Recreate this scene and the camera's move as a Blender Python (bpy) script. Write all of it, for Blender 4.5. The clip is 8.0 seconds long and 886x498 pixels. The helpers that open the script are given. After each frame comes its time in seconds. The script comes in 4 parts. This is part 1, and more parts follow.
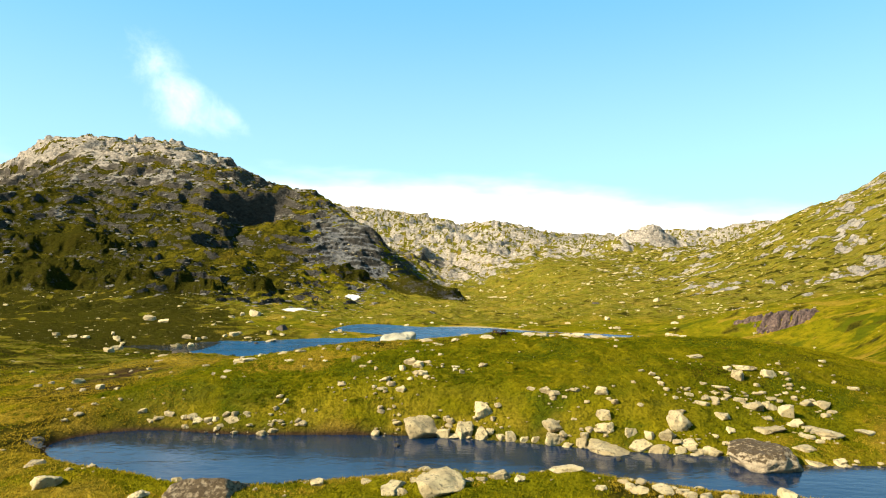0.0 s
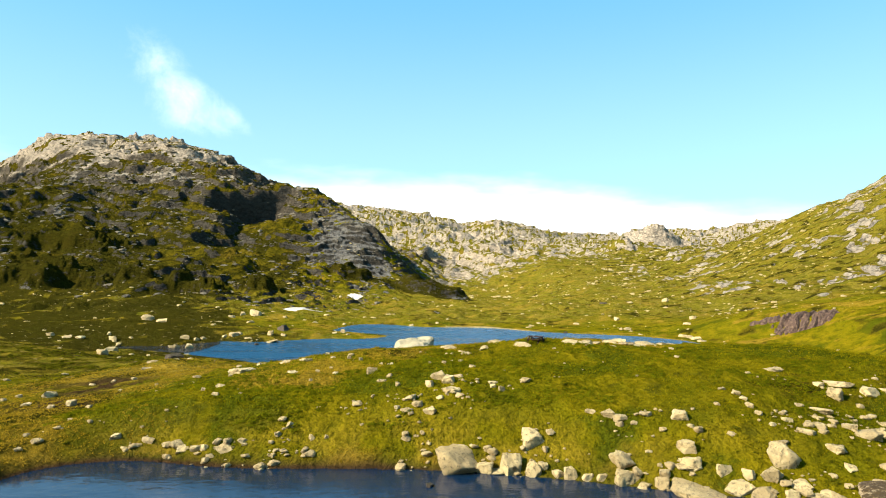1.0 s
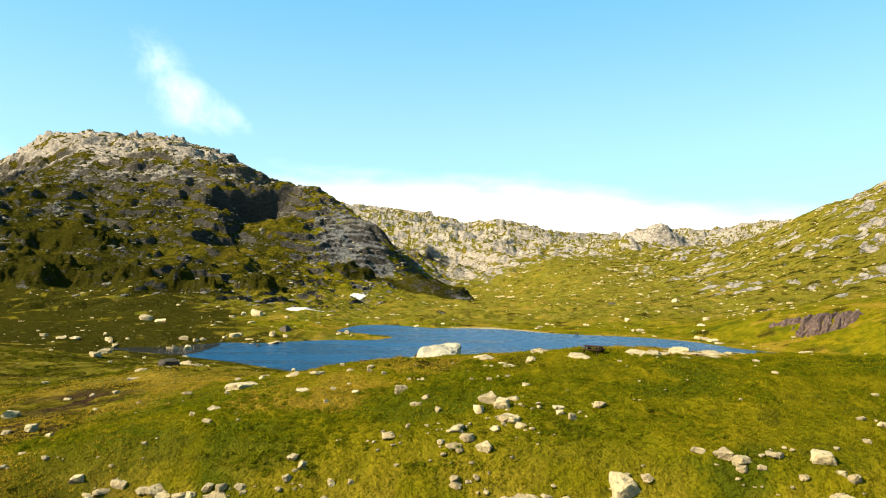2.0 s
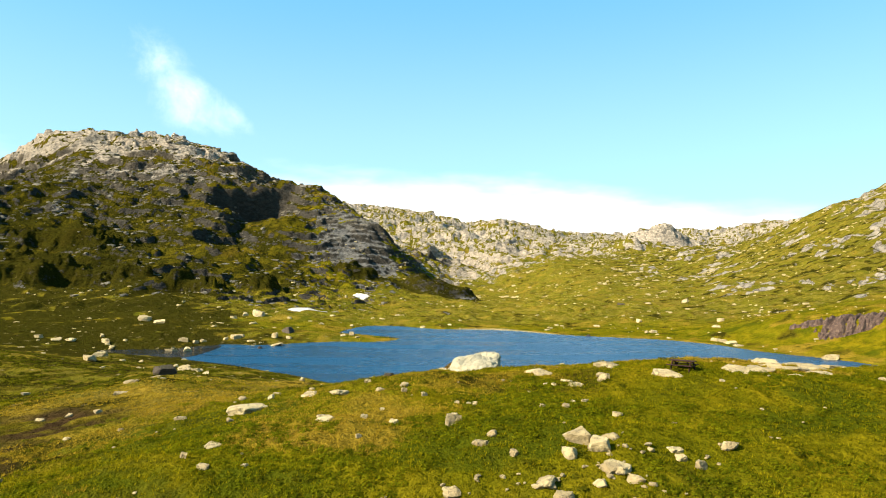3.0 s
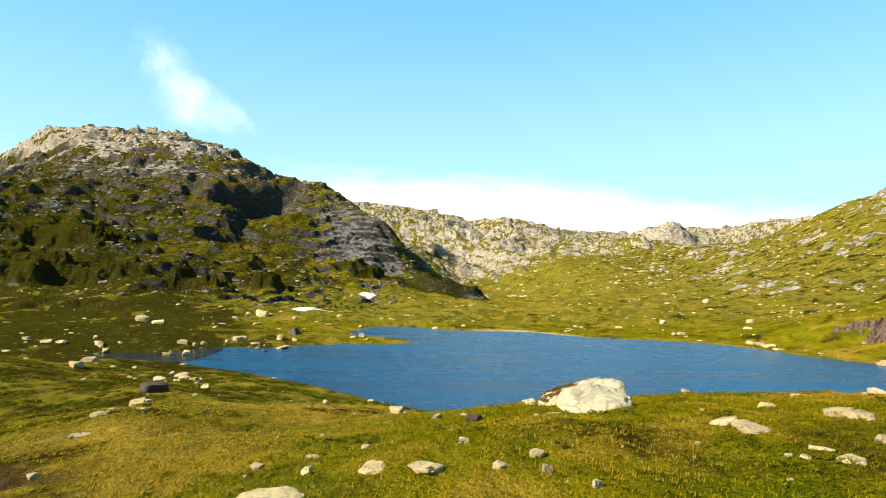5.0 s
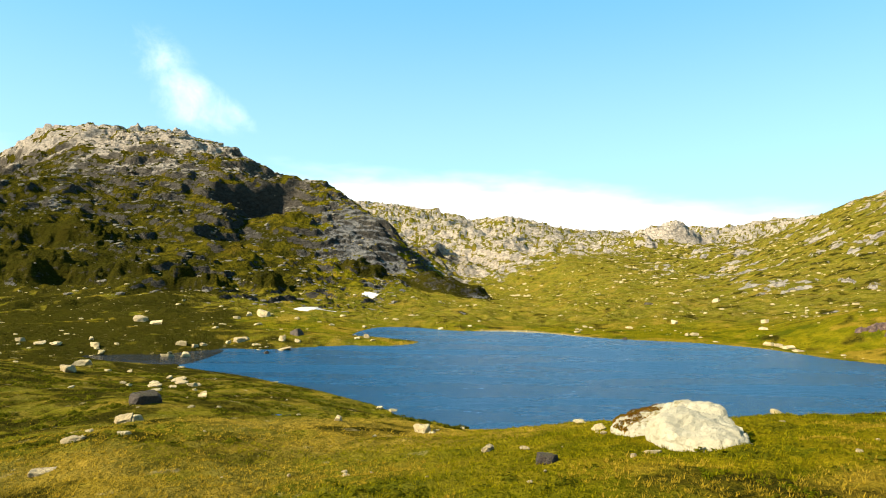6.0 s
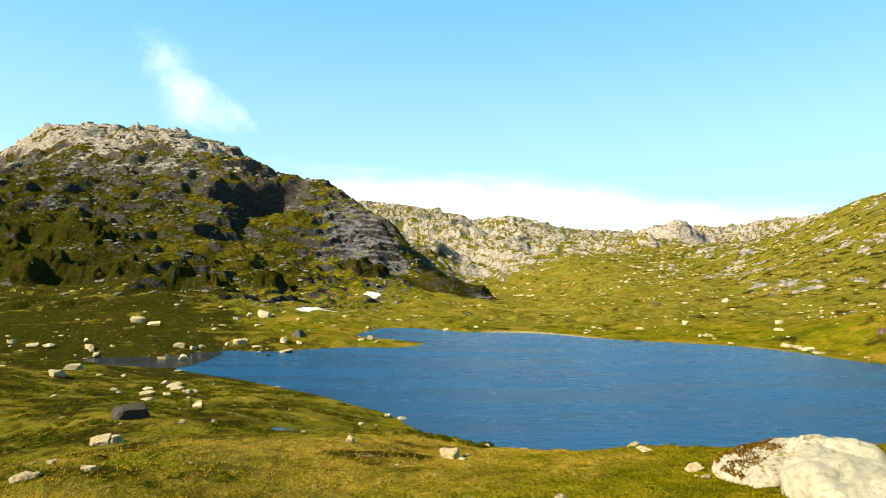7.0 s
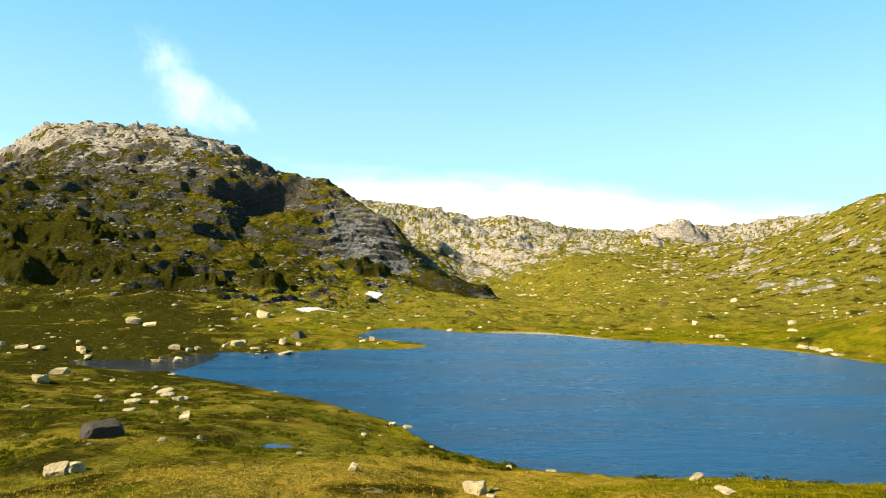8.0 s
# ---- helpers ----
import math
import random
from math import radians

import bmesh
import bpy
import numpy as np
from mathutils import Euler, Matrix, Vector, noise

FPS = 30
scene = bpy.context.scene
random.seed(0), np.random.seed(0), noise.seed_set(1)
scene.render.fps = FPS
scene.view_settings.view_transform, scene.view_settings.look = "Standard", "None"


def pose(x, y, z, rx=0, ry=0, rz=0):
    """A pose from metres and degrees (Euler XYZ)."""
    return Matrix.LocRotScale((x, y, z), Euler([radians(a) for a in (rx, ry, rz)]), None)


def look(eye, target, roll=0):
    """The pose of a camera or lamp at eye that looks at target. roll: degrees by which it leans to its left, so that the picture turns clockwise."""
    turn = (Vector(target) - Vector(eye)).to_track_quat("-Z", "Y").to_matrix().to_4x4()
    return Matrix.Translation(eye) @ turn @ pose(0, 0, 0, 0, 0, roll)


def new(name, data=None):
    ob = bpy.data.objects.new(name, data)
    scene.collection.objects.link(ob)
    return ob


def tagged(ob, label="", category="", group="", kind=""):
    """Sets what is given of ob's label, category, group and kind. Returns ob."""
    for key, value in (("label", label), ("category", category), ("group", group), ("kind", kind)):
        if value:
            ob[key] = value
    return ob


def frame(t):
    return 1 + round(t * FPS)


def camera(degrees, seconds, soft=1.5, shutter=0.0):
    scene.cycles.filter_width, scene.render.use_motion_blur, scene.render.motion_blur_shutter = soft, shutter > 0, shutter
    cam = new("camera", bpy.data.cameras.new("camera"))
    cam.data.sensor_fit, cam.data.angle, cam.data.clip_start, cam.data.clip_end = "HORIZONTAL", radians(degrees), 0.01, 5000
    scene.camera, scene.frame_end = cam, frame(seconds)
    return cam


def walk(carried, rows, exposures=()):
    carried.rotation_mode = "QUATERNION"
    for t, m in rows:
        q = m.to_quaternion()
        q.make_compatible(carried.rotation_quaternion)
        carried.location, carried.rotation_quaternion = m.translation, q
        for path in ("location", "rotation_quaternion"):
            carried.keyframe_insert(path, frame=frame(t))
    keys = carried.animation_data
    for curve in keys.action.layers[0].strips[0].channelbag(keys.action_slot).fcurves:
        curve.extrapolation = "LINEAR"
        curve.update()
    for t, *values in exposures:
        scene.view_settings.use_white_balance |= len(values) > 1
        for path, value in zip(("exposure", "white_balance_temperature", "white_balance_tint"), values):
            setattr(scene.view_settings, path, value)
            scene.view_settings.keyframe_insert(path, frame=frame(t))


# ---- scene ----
cam = camera(67.5, 8.0, soft=1.1)
METRES, EYE, TILT, LEAN, TURN = 80.0, 30.5, 2.2, 0.0, 0.0
ROWS = [
    (0.0, 0.0, 0.0, 0.0, 0.0, 0.17, 0.23),
    (0.5, -0.0163, 0.063, -0.003, 0.04, 0.15, 0.19),
    (1.0, -0.0321, 0.1246, -0.0064, 0.1, 0.11, 0.13),
    (1.5, -0.0505, 0.191, -0.0103, 0.15, 0.09, 0.05),
    (3.0, -0.1138, 0.3843, -0.0208, 0.27, 0.09, -0.02),
    (3.5, -0.1352, 0.4452, -0.024, 0.31, 0.06, -0.07),
    (4.0, -0.1557, 0.5047, -0.0275, 0.35, 0.02, -0.07),
    (4.5, -0.1762, 0.566, -0.0309, 0.39, 0.01, -0.08),
    (6.0, -0.2313, 0.7385, -0.0408, 0.48, -0.06, -0.09),
    (6.5, -0.2481, 0.794, -0.0431, 0.52, -0.08, -0.05),
    (7.0, -0.2606, 0.8485, -0.0475, 0.56, -0.07, -0.04),
    (7.5, -0.2708, 0.9025, -0.0508, 0.59, -0.08, -0.03),
    (8.0, -0.2793, 0.9573, -0.0543, 0.62, -0.1, -0.0),
]
walk(cam, [(t, pose(0, 0, EYE, TILT, LEAN, TURN) @ pose(METRES * x, METRES * y, METRES * z, 90 + pitch, roll, yaw)) for t, x, y, z, yaw, pitch, roll in ROWS])


# ---- light ----
SUN_TO = Vector((-0.74, -0.28, 0.60)).normalized()
sun = new("sun", bpy.data.lights.new("sun", "SUN"))
sun.data.energy, sun.data.angle, sun.data.color = 5.0, radians(0.53), (1.0, 0.92, 0.78)
sun.matrix_world = look((-300, 0, 400), Vector((-300, 0, 400)) - SUN_TO)
scene.view_settings.exposure = 1.85


def node(tree, kind, **values):
    """A node with its inputs set by name or number (i0, i1), or linked when the value is a socket."""
    n = tree.nodes.new(kind)
    for key, value in values.items():
        key = int(key[1:]) if key[0] == "i" and key[1:].isdigit() else key
        if isinstance(value, bpy.types.NodeSocket):
            tree.links.new(value, n.inputs[key])
        else:
            n.inputs[key].default_value = value
    return n


def mathn(tree, op, a, b=0.0, c=0.0):
    n = node(tree, "ShaderNodeMath", i0=a, i1=b, i2=c)
    n.operation = op
    return n.outputs[0]


def ramp(tree, value, lo, hi, to0=0.0, to1=1.0):
    n = node(tree, "ShaderNodeMapRange", i0=value, i1=lo, i2=hi, i3=to0, i4=to1)
    n.interpolation_type = "SMOOTHSTEP"
    return n.outputs[0]


def mixc(tree, fac, a, b, kind="MIX"):
    n = tree.nodes.new("ShaderNodeMix")
    n.data_type, n.blend_type = "RGBA", kind
    for k, v in ((0, fac), (6, a), (7, b)):
        if isinstance(v, bpy.types.NodeSocket):
            tree.links.new(v, n.inputs[k])
        else:
            n.inputs[k].default_value = (*v, 1.0) if isinstance(v, tuple) and len(v) == 3 else v
    return n.outputs[2]


def noisen(tree, vector, scale, detail=4.0, rough=0.55, distortion=0.0):
    return node(tree, "ShaderNodeTexNoise", Vector=vector, Scale=scale, Detail=detail, Roughness=rough, Distortion=distortion).outputs[0]


def sky_world():
    world = bpy.data.worlds.new("sky")
    scene.world = world
    world.use_nodes = True
    t = world.node_tree
    t.nodes.clear()
    sky = t.nodes.new("ShaderNodeTexSky")
    sky.sky_type, sky.sun_disc = "NISHITA", False
    sky.sun_elevation = math.asin(SUN_TO.z)
    sky.sun_rotation = math.atan2(SUN_TO.x, SUN_TO.y)
    sky.altitude, sky.air_density, sky.dust_density, sky.ozone_density = 900, 1.0, 0.6, 1.6
    way = t.nodes.new("ShaderNodeTexCoord").outputs["Generated"]
    xyz = node(t, "ShaderNodeSeparateXYZ", Vector=way)
    up = xyz.outputs[2]
    side = mathn(t, "ARCTAN2", xyz.outputs[0], xyz.outputs[1])
    # a low bank of bright cloud behind the far range, thinning into blue above it
    stretched = node(t, "ShaderNodeMapping", Vector=way, Scale=(3.0, 3.0, 11.0)).outputs[0]
    billow = noisen(t, stretched, 2.4, 5.0, 0.5)
    soft = noisen(t, stretched, 0.9, 2.0, 0.5)
    top = mathn(t, "ADD", mathn(t, "MULTIPLY_ADD", billow, 0.07, 0.070), mathn(t, "MULTIPLY", soft, 0.06))
    top = mathn(t, "SUBTRACT", top, ramp(t, side, 0.02, 0.55, 0.0, 0.060))
    bank = ramp(t, mathn(t, "SUBTRACT", top, up), -0.025, 0.050)
    # one torn wisp high over the western hill
    wx = mathn(t, "ADD", side, 0.358)
    wy = mathn(t, "SUBTRACT", up, 0.240)
    lean = mathn(t, "MULTIPLY_ADD", wx, 0.50, wy)
    breadth = mathn(t, "MULTIPLY_ADD", wx, -0.28, 0.042)
    rag = noisen(t, way, 14.0, 6.0, 0.62, 0.4)
    r2 = mathn(t, "ADD", mathn(t, "POWER", mathn(t, "DIVIDE", mathn(t, "ABSOLUTE", lean), breadth), 2.0), mathn(t, "POWER", mathn(t, "DIVIDE", mathn(t, "ABSOLUTE", wx), 0.082), 2.0))
    wisp = mathn(t, "MULTIPLY", ramp(t, mathn(t, "SUBTRACT", mathn(t, "MULTIPLY_ADD", rag, 3.4, -0.9), r2), -0.5, 2.4), 0.66)
    cover = mathn(t, "MAXIMUM", bank, wisp)
    blue = mixc(t, 1.0, sky.outputs[0], (0.78, 1.24, 1.40), "MULTIPLY")
    haze = mixc(t, ramp(t, up, 0.10, 0.46), (2.9, 4.7, 5.6), (1.0, 3.25, 5.5))
    blue = mixc(t, 0.72, blue, haze)
    colour = mixc(t, cover, blue, (9.6, 9.9, 10.0))
    back = node(t, "ShaderNodeBackground", Color=colour, Strength=0.058)
    out = t.nodes.new("ShaderNodeOutputWorld")
    t.links.new(back.outputs[0], out.inputs[0])


sky_world()


# ---- materials ----
def material(name):
    mat = bpy.data.materials.new(name)
    mat.use_nodes = True
    t = mat.node_tree
    t.nodes.clear()
    shader = t.nodes.new("ShaderNodeBsdfPrincipled")
    out = t.nodes.new("ShaderNodeOutputMaterial")
    t.links.new(shader.outputs[0], out.inputs[0])
    return mat, t, shader


def bumped(t, shader, height, strength, distance):
    n = node(t, "ShaderNodeBump", Height=height, Strength=strength, Distance=distance)
    t.links.new(n.outputs[0], shader.inputs["Normal"])


def attr(t, name):
    n = t.nodes.new("ShaderNodeAttribute")
    n.attribute_name = name
    return n.outputs["Fac"]


def ground_material():
    mat, t, sh = material("ground")
    pos = t.nodes.new("ShaderNodeNewGeometry").outputs["Position"]
    n40, n6, n1 = noisen(t, pos, 0.03, 5.0, 0.6), noisen(t, pos, 0.22, 6.0, 0.62), noisen(t, pos, 1.7, 6.0, 0.65)
    fine = noisen(t, pos, 7.0, 4.0, 0.7)
    dry, lush, rock = attr(t, "dry"), attr(t, "lush"), attr(t, "rock")
    grass = mixc(t, ramp(t, n6, 0.36, 0.64), (0.076, 0.070, 0.0018), (0.170, 0.122, 0.0035))
    grass = mixc(t, ramp(t, n40, 0.35, 0.65, 0.0, 0.6), grass, (0.100, 0.092, 0.0020))
    grass = mixc(t, ramp(t, mathn(t, "ADD", dry, mathn(t, "MULTIPLY_ADD", n6, 0.8, -0.4)), 0.45, 1.0), grass, (0.205, 0.130, 0.012))
    grass = mixc(t, mathn(t, "MULTIPLY", ramp(t, mathn(t, "ADD", lush, mathn(t, "MULTIPLY_ADD", n1, 1.2, -0.6)), 0.35, 0.8), 0.85), grass, (0.040, 0.050, 0.0020))
    grass = mixc(t, mathn(t, "MULTIPLY", attr(t, "straw"), ramp(t, n1, 0.3, 0.65, 0.45, 1.0)), grass, (0.29, 0.178, 0.020))
    rust = noisen(t, pos, 0.055, 6.0, 0.66)
    grass = mixc(t, mathn(t, "MULTIPLY", attr(t, "khaki"), ramp(t, rust, 0.50, 0.62, 0.0, 0.7)), grass, (0.135, 0.078, 0.010))
    grass = mixc(t, mathn(t, "MULTIPLY", attr(t, "khaki"), ramp(t, rust, 0.46, 0.36, 0.0, 0.6)), grass, (0.078, 0.082, 0.003))
    mottle = noisen(t, pos, 0.10, 6.0, 0.68)
    grass = mixc(t, mathn(t, "MULTIPLY", attr(t, "khaki"), ramp(t, mottle, 0.49, 0.60, 0.0, 0.65)), grass, (0.060, 0.052, 0.004))
    heath_shade = ramp(t, mathn(t, "ADD", attr(t, "heath_shade"), mathn(t, "MULTIPLY_ADD", n1, 1.6, -0.8)), 0.4, 0.75)
    grass = mixc(t, mathn(t, "MULTIPLY", attr(t, "khaki"), ramp(t, n6, 0.4, 0.65, 0.25, 0.85)), grass, (0.136, 0.106, 0.017))
    # heath cover, with the western hill's shade added into its near-black tone
    grass = mixc(t, ramp(t, attr(t, "heath_shade"), 0.05, 0.45, 0.0, 0.75), grass, (0.052, 0.037, 0.004))
    grass = mixc(t, mathn(t, "MULTIPLY", heath_shade, 0.85), grass, (0.011, 0.010, 0.002))
    grass = mixc(t, ramp(t, fine, 0.35, 0.7, 0.4, 0.0), grass, (0.030, 0.028, 0.002))
    tussock = noisen(t, pos, 0.42, 5.0, 0.7)
    grass = mixc(t, ramp(t, tussock, 0.53, 0.68, 0.0, 0.65), grass, (0.034, 0.034, 0.003))
    fleck = noisen(t, node(t, "ShaderNodeMapping", Vector=pos, Scale=(1.0, 1.0, 1.6)).outputs[0], 0.33, 4.0, 0.68)
    grass = mixc(t, mathn(t, "MULTIPLY", attr(t, "khaki"), ramp(t, fleck, 0.62, 0.70, 0.0, 0.8)), grass, (0.24, 0.185, 0.075))
    grass = mixc(t, ramp(t, mathn(t, "ADD", attr(t, "sand"), mathn(t, "MULTIPLY_ADD", n1, 0.8, -0.4)), 0.35, 0.7), grass, (0.24, 0.185, 0.085))
    grass = mixc(t, attr(t, "peat"), grass, (0.034, 0.020, 0.008))
    stone = mixc(t, ramp(t, n6, 0.3, 0.7), (0.062, 0.059, 0.052), (0.160, 0.150, 0.130))
    stone = mixc(t, ramp(t, n40, 0.35, 0.65, 0.0, 0.5), stone, (0.17, 0.153, 0.118))
    stone = mixc(t, ramp(t, n1, 0.45, 0.75, 0.0, 0.7), stone, (0.05, 0.046, 0.04))
    n12 = noisen(t, node(t, "ShaderNodeMapping", Vector=pos, Rotation=(0.0, 0.25, 0.4), Scale=(1.0, 1.0, 2.4)).outputs[0], 0.075, 9.0, 0.66)
    edge = ramp(t, mathn(t, "ADD", mathn(t, "ADD", rock, mathn(t, "MULTIPLY_ADD", n12, 1.6, -0.8)), mathn(t, "MULTIPLY_ADD", n6, 0.7, -0.35)), 0.40, 0.56)
    mountain = mathn(t, "MULTIPLY", attr(t, "crag"), mathn(t, "MULTIPLY", n12, 10.0))
    bent = node(t, "ShaderNodeMapping", Vector=pos, Rotation=(0.0, 0.5, 0.3), Scale=(0.10, 0.10, 0.24)).outputs[0]
    jitter = node(t, "ShaderNodeVectorMath", i0=bent, i1=node(t, "ShaderNodeTexNoise", Vector=pos, Scale=0.25, Detail=3.0).outputs["Color"]).outputs[0]
    cells = t.nodes.new("ShaderNodeTexVoronoi")
    cells.feature = "DISTANCE_TO_EDGE"
    t.links.new(jitter, cells.inputs["Vector"])
    cells.inputs["Scale"].default_value = 0.8
    crack = ramp(t, cells.outputs["Distance"], 0.0, 0.07, 1.0, 0.0)
    # pale rock; on the far range the lightening also takes the place of haze
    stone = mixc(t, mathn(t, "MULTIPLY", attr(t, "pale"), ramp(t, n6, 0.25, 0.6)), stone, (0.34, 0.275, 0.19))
    stone = mixc(t, mathn(t, "MULTIPLY", crack, 0.6), stone, (0.03, 0.027, 0.022))
    # shade of steep western faces and the cliff wall, painted near-black into the stone
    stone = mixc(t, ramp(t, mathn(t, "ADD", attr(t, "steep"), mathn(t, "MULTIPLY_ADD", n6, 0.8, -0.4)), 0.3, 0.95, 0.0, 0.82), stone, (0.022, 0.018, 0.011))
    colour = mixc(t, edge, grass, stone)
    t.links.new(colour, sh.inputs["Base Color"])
    sh.inputs["Roughness"].default_value = 0.9
    sh.inputs["Specular IOR Level"].default_value = 0.0
    bumped(t, sh, mathn(t, "ADD", mathn(t, "ADD", mountain, mathn(t, "MULTIPLY", n1, 0.7)), mathn(t, "ADD", mathn(t, "MULTIPLY", fine, 0.2), mathn(t, "SUBTRACT", mathn(t, "MULTIPLY", n6, 2.6), mathn(t, "MULTIPLY", mathn(t, "MULTIPLY", crack, edge), 1.5)))), 1.0, 1.0)
    return mat


def water_material(name, deep, wave, gloss, rough):
    mat, t, sh = material(name)
    pos = t.nodes.new("ShaderNodeNewGeometry").outputs["Position"]
    flat = node(t, "ShaderNodeMapping", Vector=pos, Rotation=(0, 0, 0.5), Scale=(1.0, 2.2, 1.0)).outputs[0]
    ripple = mathn(t, "ADD", noisen(t, flat, 0.9, 3.0, 0.6), mathn(t, "MULTIPLY", noisen(t, flat, 0.16, 3.0, 0.5), 2.0))
    gust = ramp(t, noisen(t, node(t, "ShaderNodeMapping", Vector=pos, Scale=(1.0, 3.6, 1.0)).outputs[0], 0.014, 6.0, 0.62), 0.36, 0.64)
    t.links.new(mixc(t, gust, tuple(0.84 * c for c in deep), tuple(1.25 * c for c in deep)), sh.inputs["Base Color"])
    t.links.new(mathn(t, "MULTIPLY_ADD", gust, 0.10, rough), sh.inputs["Roughness"])
    sh.inputs["IOR"].default_value = 1.333
    sh.inputs["Specular IOR Level"].default_value = gloss
    bumped(t, sh, ripple, wave, 0.35)
    return mat


def stone_material(name, light, mid, dark, moss=0.0, moss_colour=(0.10, 0.09, 0.015), speck=0.5, relief=0.42):
    mat, t, sh = material(name)
    pos = t.nodes.new("ShaderNodeNewGeometry")
    big, med, grain = noisen(t, pos.outputs["Position"], 0.9, 5.0, 0.6), noisen(t, pos.outputs["Position"], 4.0, 6.0, 0.68), noisen(t, pos.outputs["Position"], 22.0, 4.0, 0.7)
    luck = t.nodes.new("ShaderNodeObjectInfo").outputs["Random"]
    colour = mixc(t, ramp(t, mathn(t, "ADD", big, mathn(t, "MULTIPLY_ADD", luck, 0.3, -0.15)), 0.35, 0.65), mid, light)
    colour = mixc(t, ramp(t, med, 0.50, 0.70, 0.0, speck), colour, dark)
    colour = mixc(t, ramp(t, grain, 0.55, 0.8, 0.0, 0.35), colour, dark)
    cells = t.nodes.new("ShaderNodeTexVoronoi")
    cells.feature = "DISTANCE_TO_EDGE"
    cells.inputs["Scale"].default_value = 0.9
    bent = node(t, "ShaderNodeMapping", Vector=pos.outputs["Position"], Rotation=(0.4, 0.2, 0.5), Scale=(1.0, 0.7, 1.5)).outputs[0]
    t.links.new(node(t, "ShaderNodeVectorMath", i0=bent, i1=node(t, "ShaderNodeTexNoise", Vector=pos.outputs["Position"], Scale=1.5, Detail=4.0).outputs["Color"]).outputs[0], cells.inputs["Vector"])
    fissure = mathn(t, "MULTIPLY", ramp(t, cells.outputs["Distance"], 0.0, 0.022, 1.0, 0.0), ramp(t, big, 0.50, 0.66))
    colour = mixc(t, mathn(t, "MULTIPLY", fissure, 0.18), colour, dark)
    if moss:
        up = node(t, "ShaderNodeSeparateXYZ", Vector=pos.outputs["Normal"]).outputs[2]
        cover = ramp(t, mathn(t, "ADD", mathn(t, "MULTIPLY_ADD", up, 0.9, moss - 0.9), mathn(t, "MULTIPLY_ADD", med, 2.2, -1.1)), 0.2, 0.6)
        colour = mixc(t, cover, colour, moss_colour)
    t.links.new(colour, sh.inputs["Base Color"])
    sh.inputs["Roughness"].default_value = 0.88
    sh.inputs["Specular IOR Level"].default_value = 0.25
    bumped(t, sh, mathn(t, "ADD", mathn(t, "MULTIPLY", med, 0.7), mathn(t, "SUBTRACT", mathn(t, "MULTIPLY", grain, 0.25), mathn(t, "MULTIPLY", fissure, 0.12))), 1.0, relief)
    return mat


GROUND = ground_material()
GRANITE = stone_material("granite", (0.39, 0.298, 0.138), (0.26, 0.190, 0.085), (0.055, 0.040, 0.020), speck=0.85, relief=0.34)
HILL_STONE = stone_material("hill_stone", (0.32, 0.245, 0.105), (0.20, 0.150, 0.062), (0.055, 0.045, 0.026), speck=0.6)
PALE_STONE = stone_material("pale_stone", (0.315, 0.275, 0.172), (0.245, 0.208, 0.122), (0.10, 0.08, 0.042), speck=0.5, relief=0.16)
PALE_MOSSY = stone_material("pale_mossy_stone", (0.315, 0.275, 0.175), (0.245, 0.208, 0.125), (0.09, 0.07, 0.04), 0.34, (0.12, 0.085, 0.012), speck=0.5, relief=0.2)
DARK_STONE = stone_material("dark_stone", (0.060, 0.043, 0.026), (0.024, 0.017, 0.010), (0.008, 0.006, 0.004), 0.50, (0.035, 0.026, 0.004))
WEATHERED = stone_material("weathered_stone", (0.155, 0.132, 0.086), (0.085, 0.072, 0.047), (0.028, 0.024, 0.017))
STRATA = stone_material("strata", (0.135, 0.088, 0.055), (0.052, 0.030, 0.020), (0.014, 0.009, 0.007))
SNOW = stone_material("old_snow", (0.36, 0.34, 0.28), (0.29, 0.265, 0.20), (0.17, 0.145, 0.09), speck=0.5)


def leaf_material(name, low, high, glow=0.5):
    mat, t, sh = material(name)
    geo = t.nodes.new("ShaderNodeNewGeometry")
    patch = noisen(t, geo.outputs["Position"], 0.35, 4.0, 0.6)
    mixed = mathn(t, "ADD", mathn(t, "MULTIPLY", geo.outputs["Random Per Island"], 0.55), mathn(t, "MULTIPLY_ADD", patch, 1.2, -0.35))
    t.links.new(mixc(t, ramp(t, mixed, 0.1, 0.9), low, high), sh.inputs["Base Color"])
    sh.inputs["Roughness"].default_value = 0.7
    sh.inputs["Specular IOR Level"].default_value = 0.0
    thin = node(t, "ShaderNodeBsdfTranslucent", Color=sh.inputs["Base Color"].links[0].from_socket)
    both = node(t, "ShaderNodeMixShader", i0=glow, i1=sh.outputs[0], i2=thin.outputs[0])
    out = [n for n in t.nodes if n.bl_idname == "ShaderNodeOutputMaterial"][0]
    t.links.new(both.outputs[0], out.inputs[0])
    return mat


GRASS = leaf_material("grass", (0.062, 0.066, 0.0015), (0.205, 0.158, 0.003))
DRY_GRASS = leaf_material("dry_grass", (0.175, 0.115, 0.005), (0.300, 0.192, 0.016))
GREEN_SCRUB = leaf_material("green_scrub", (0.046, 0.058, 0.002), (0.135, 0.128, 0.003))
MOSS = leaf_material("moss", (0.15, 0.052, 0.006), (0.20, 0.125, 0.006), 0.35)
SCRUB = leaf_material("scrub", (0.034, 0.036, 0.002), (0.092, 0.084, 0.004))


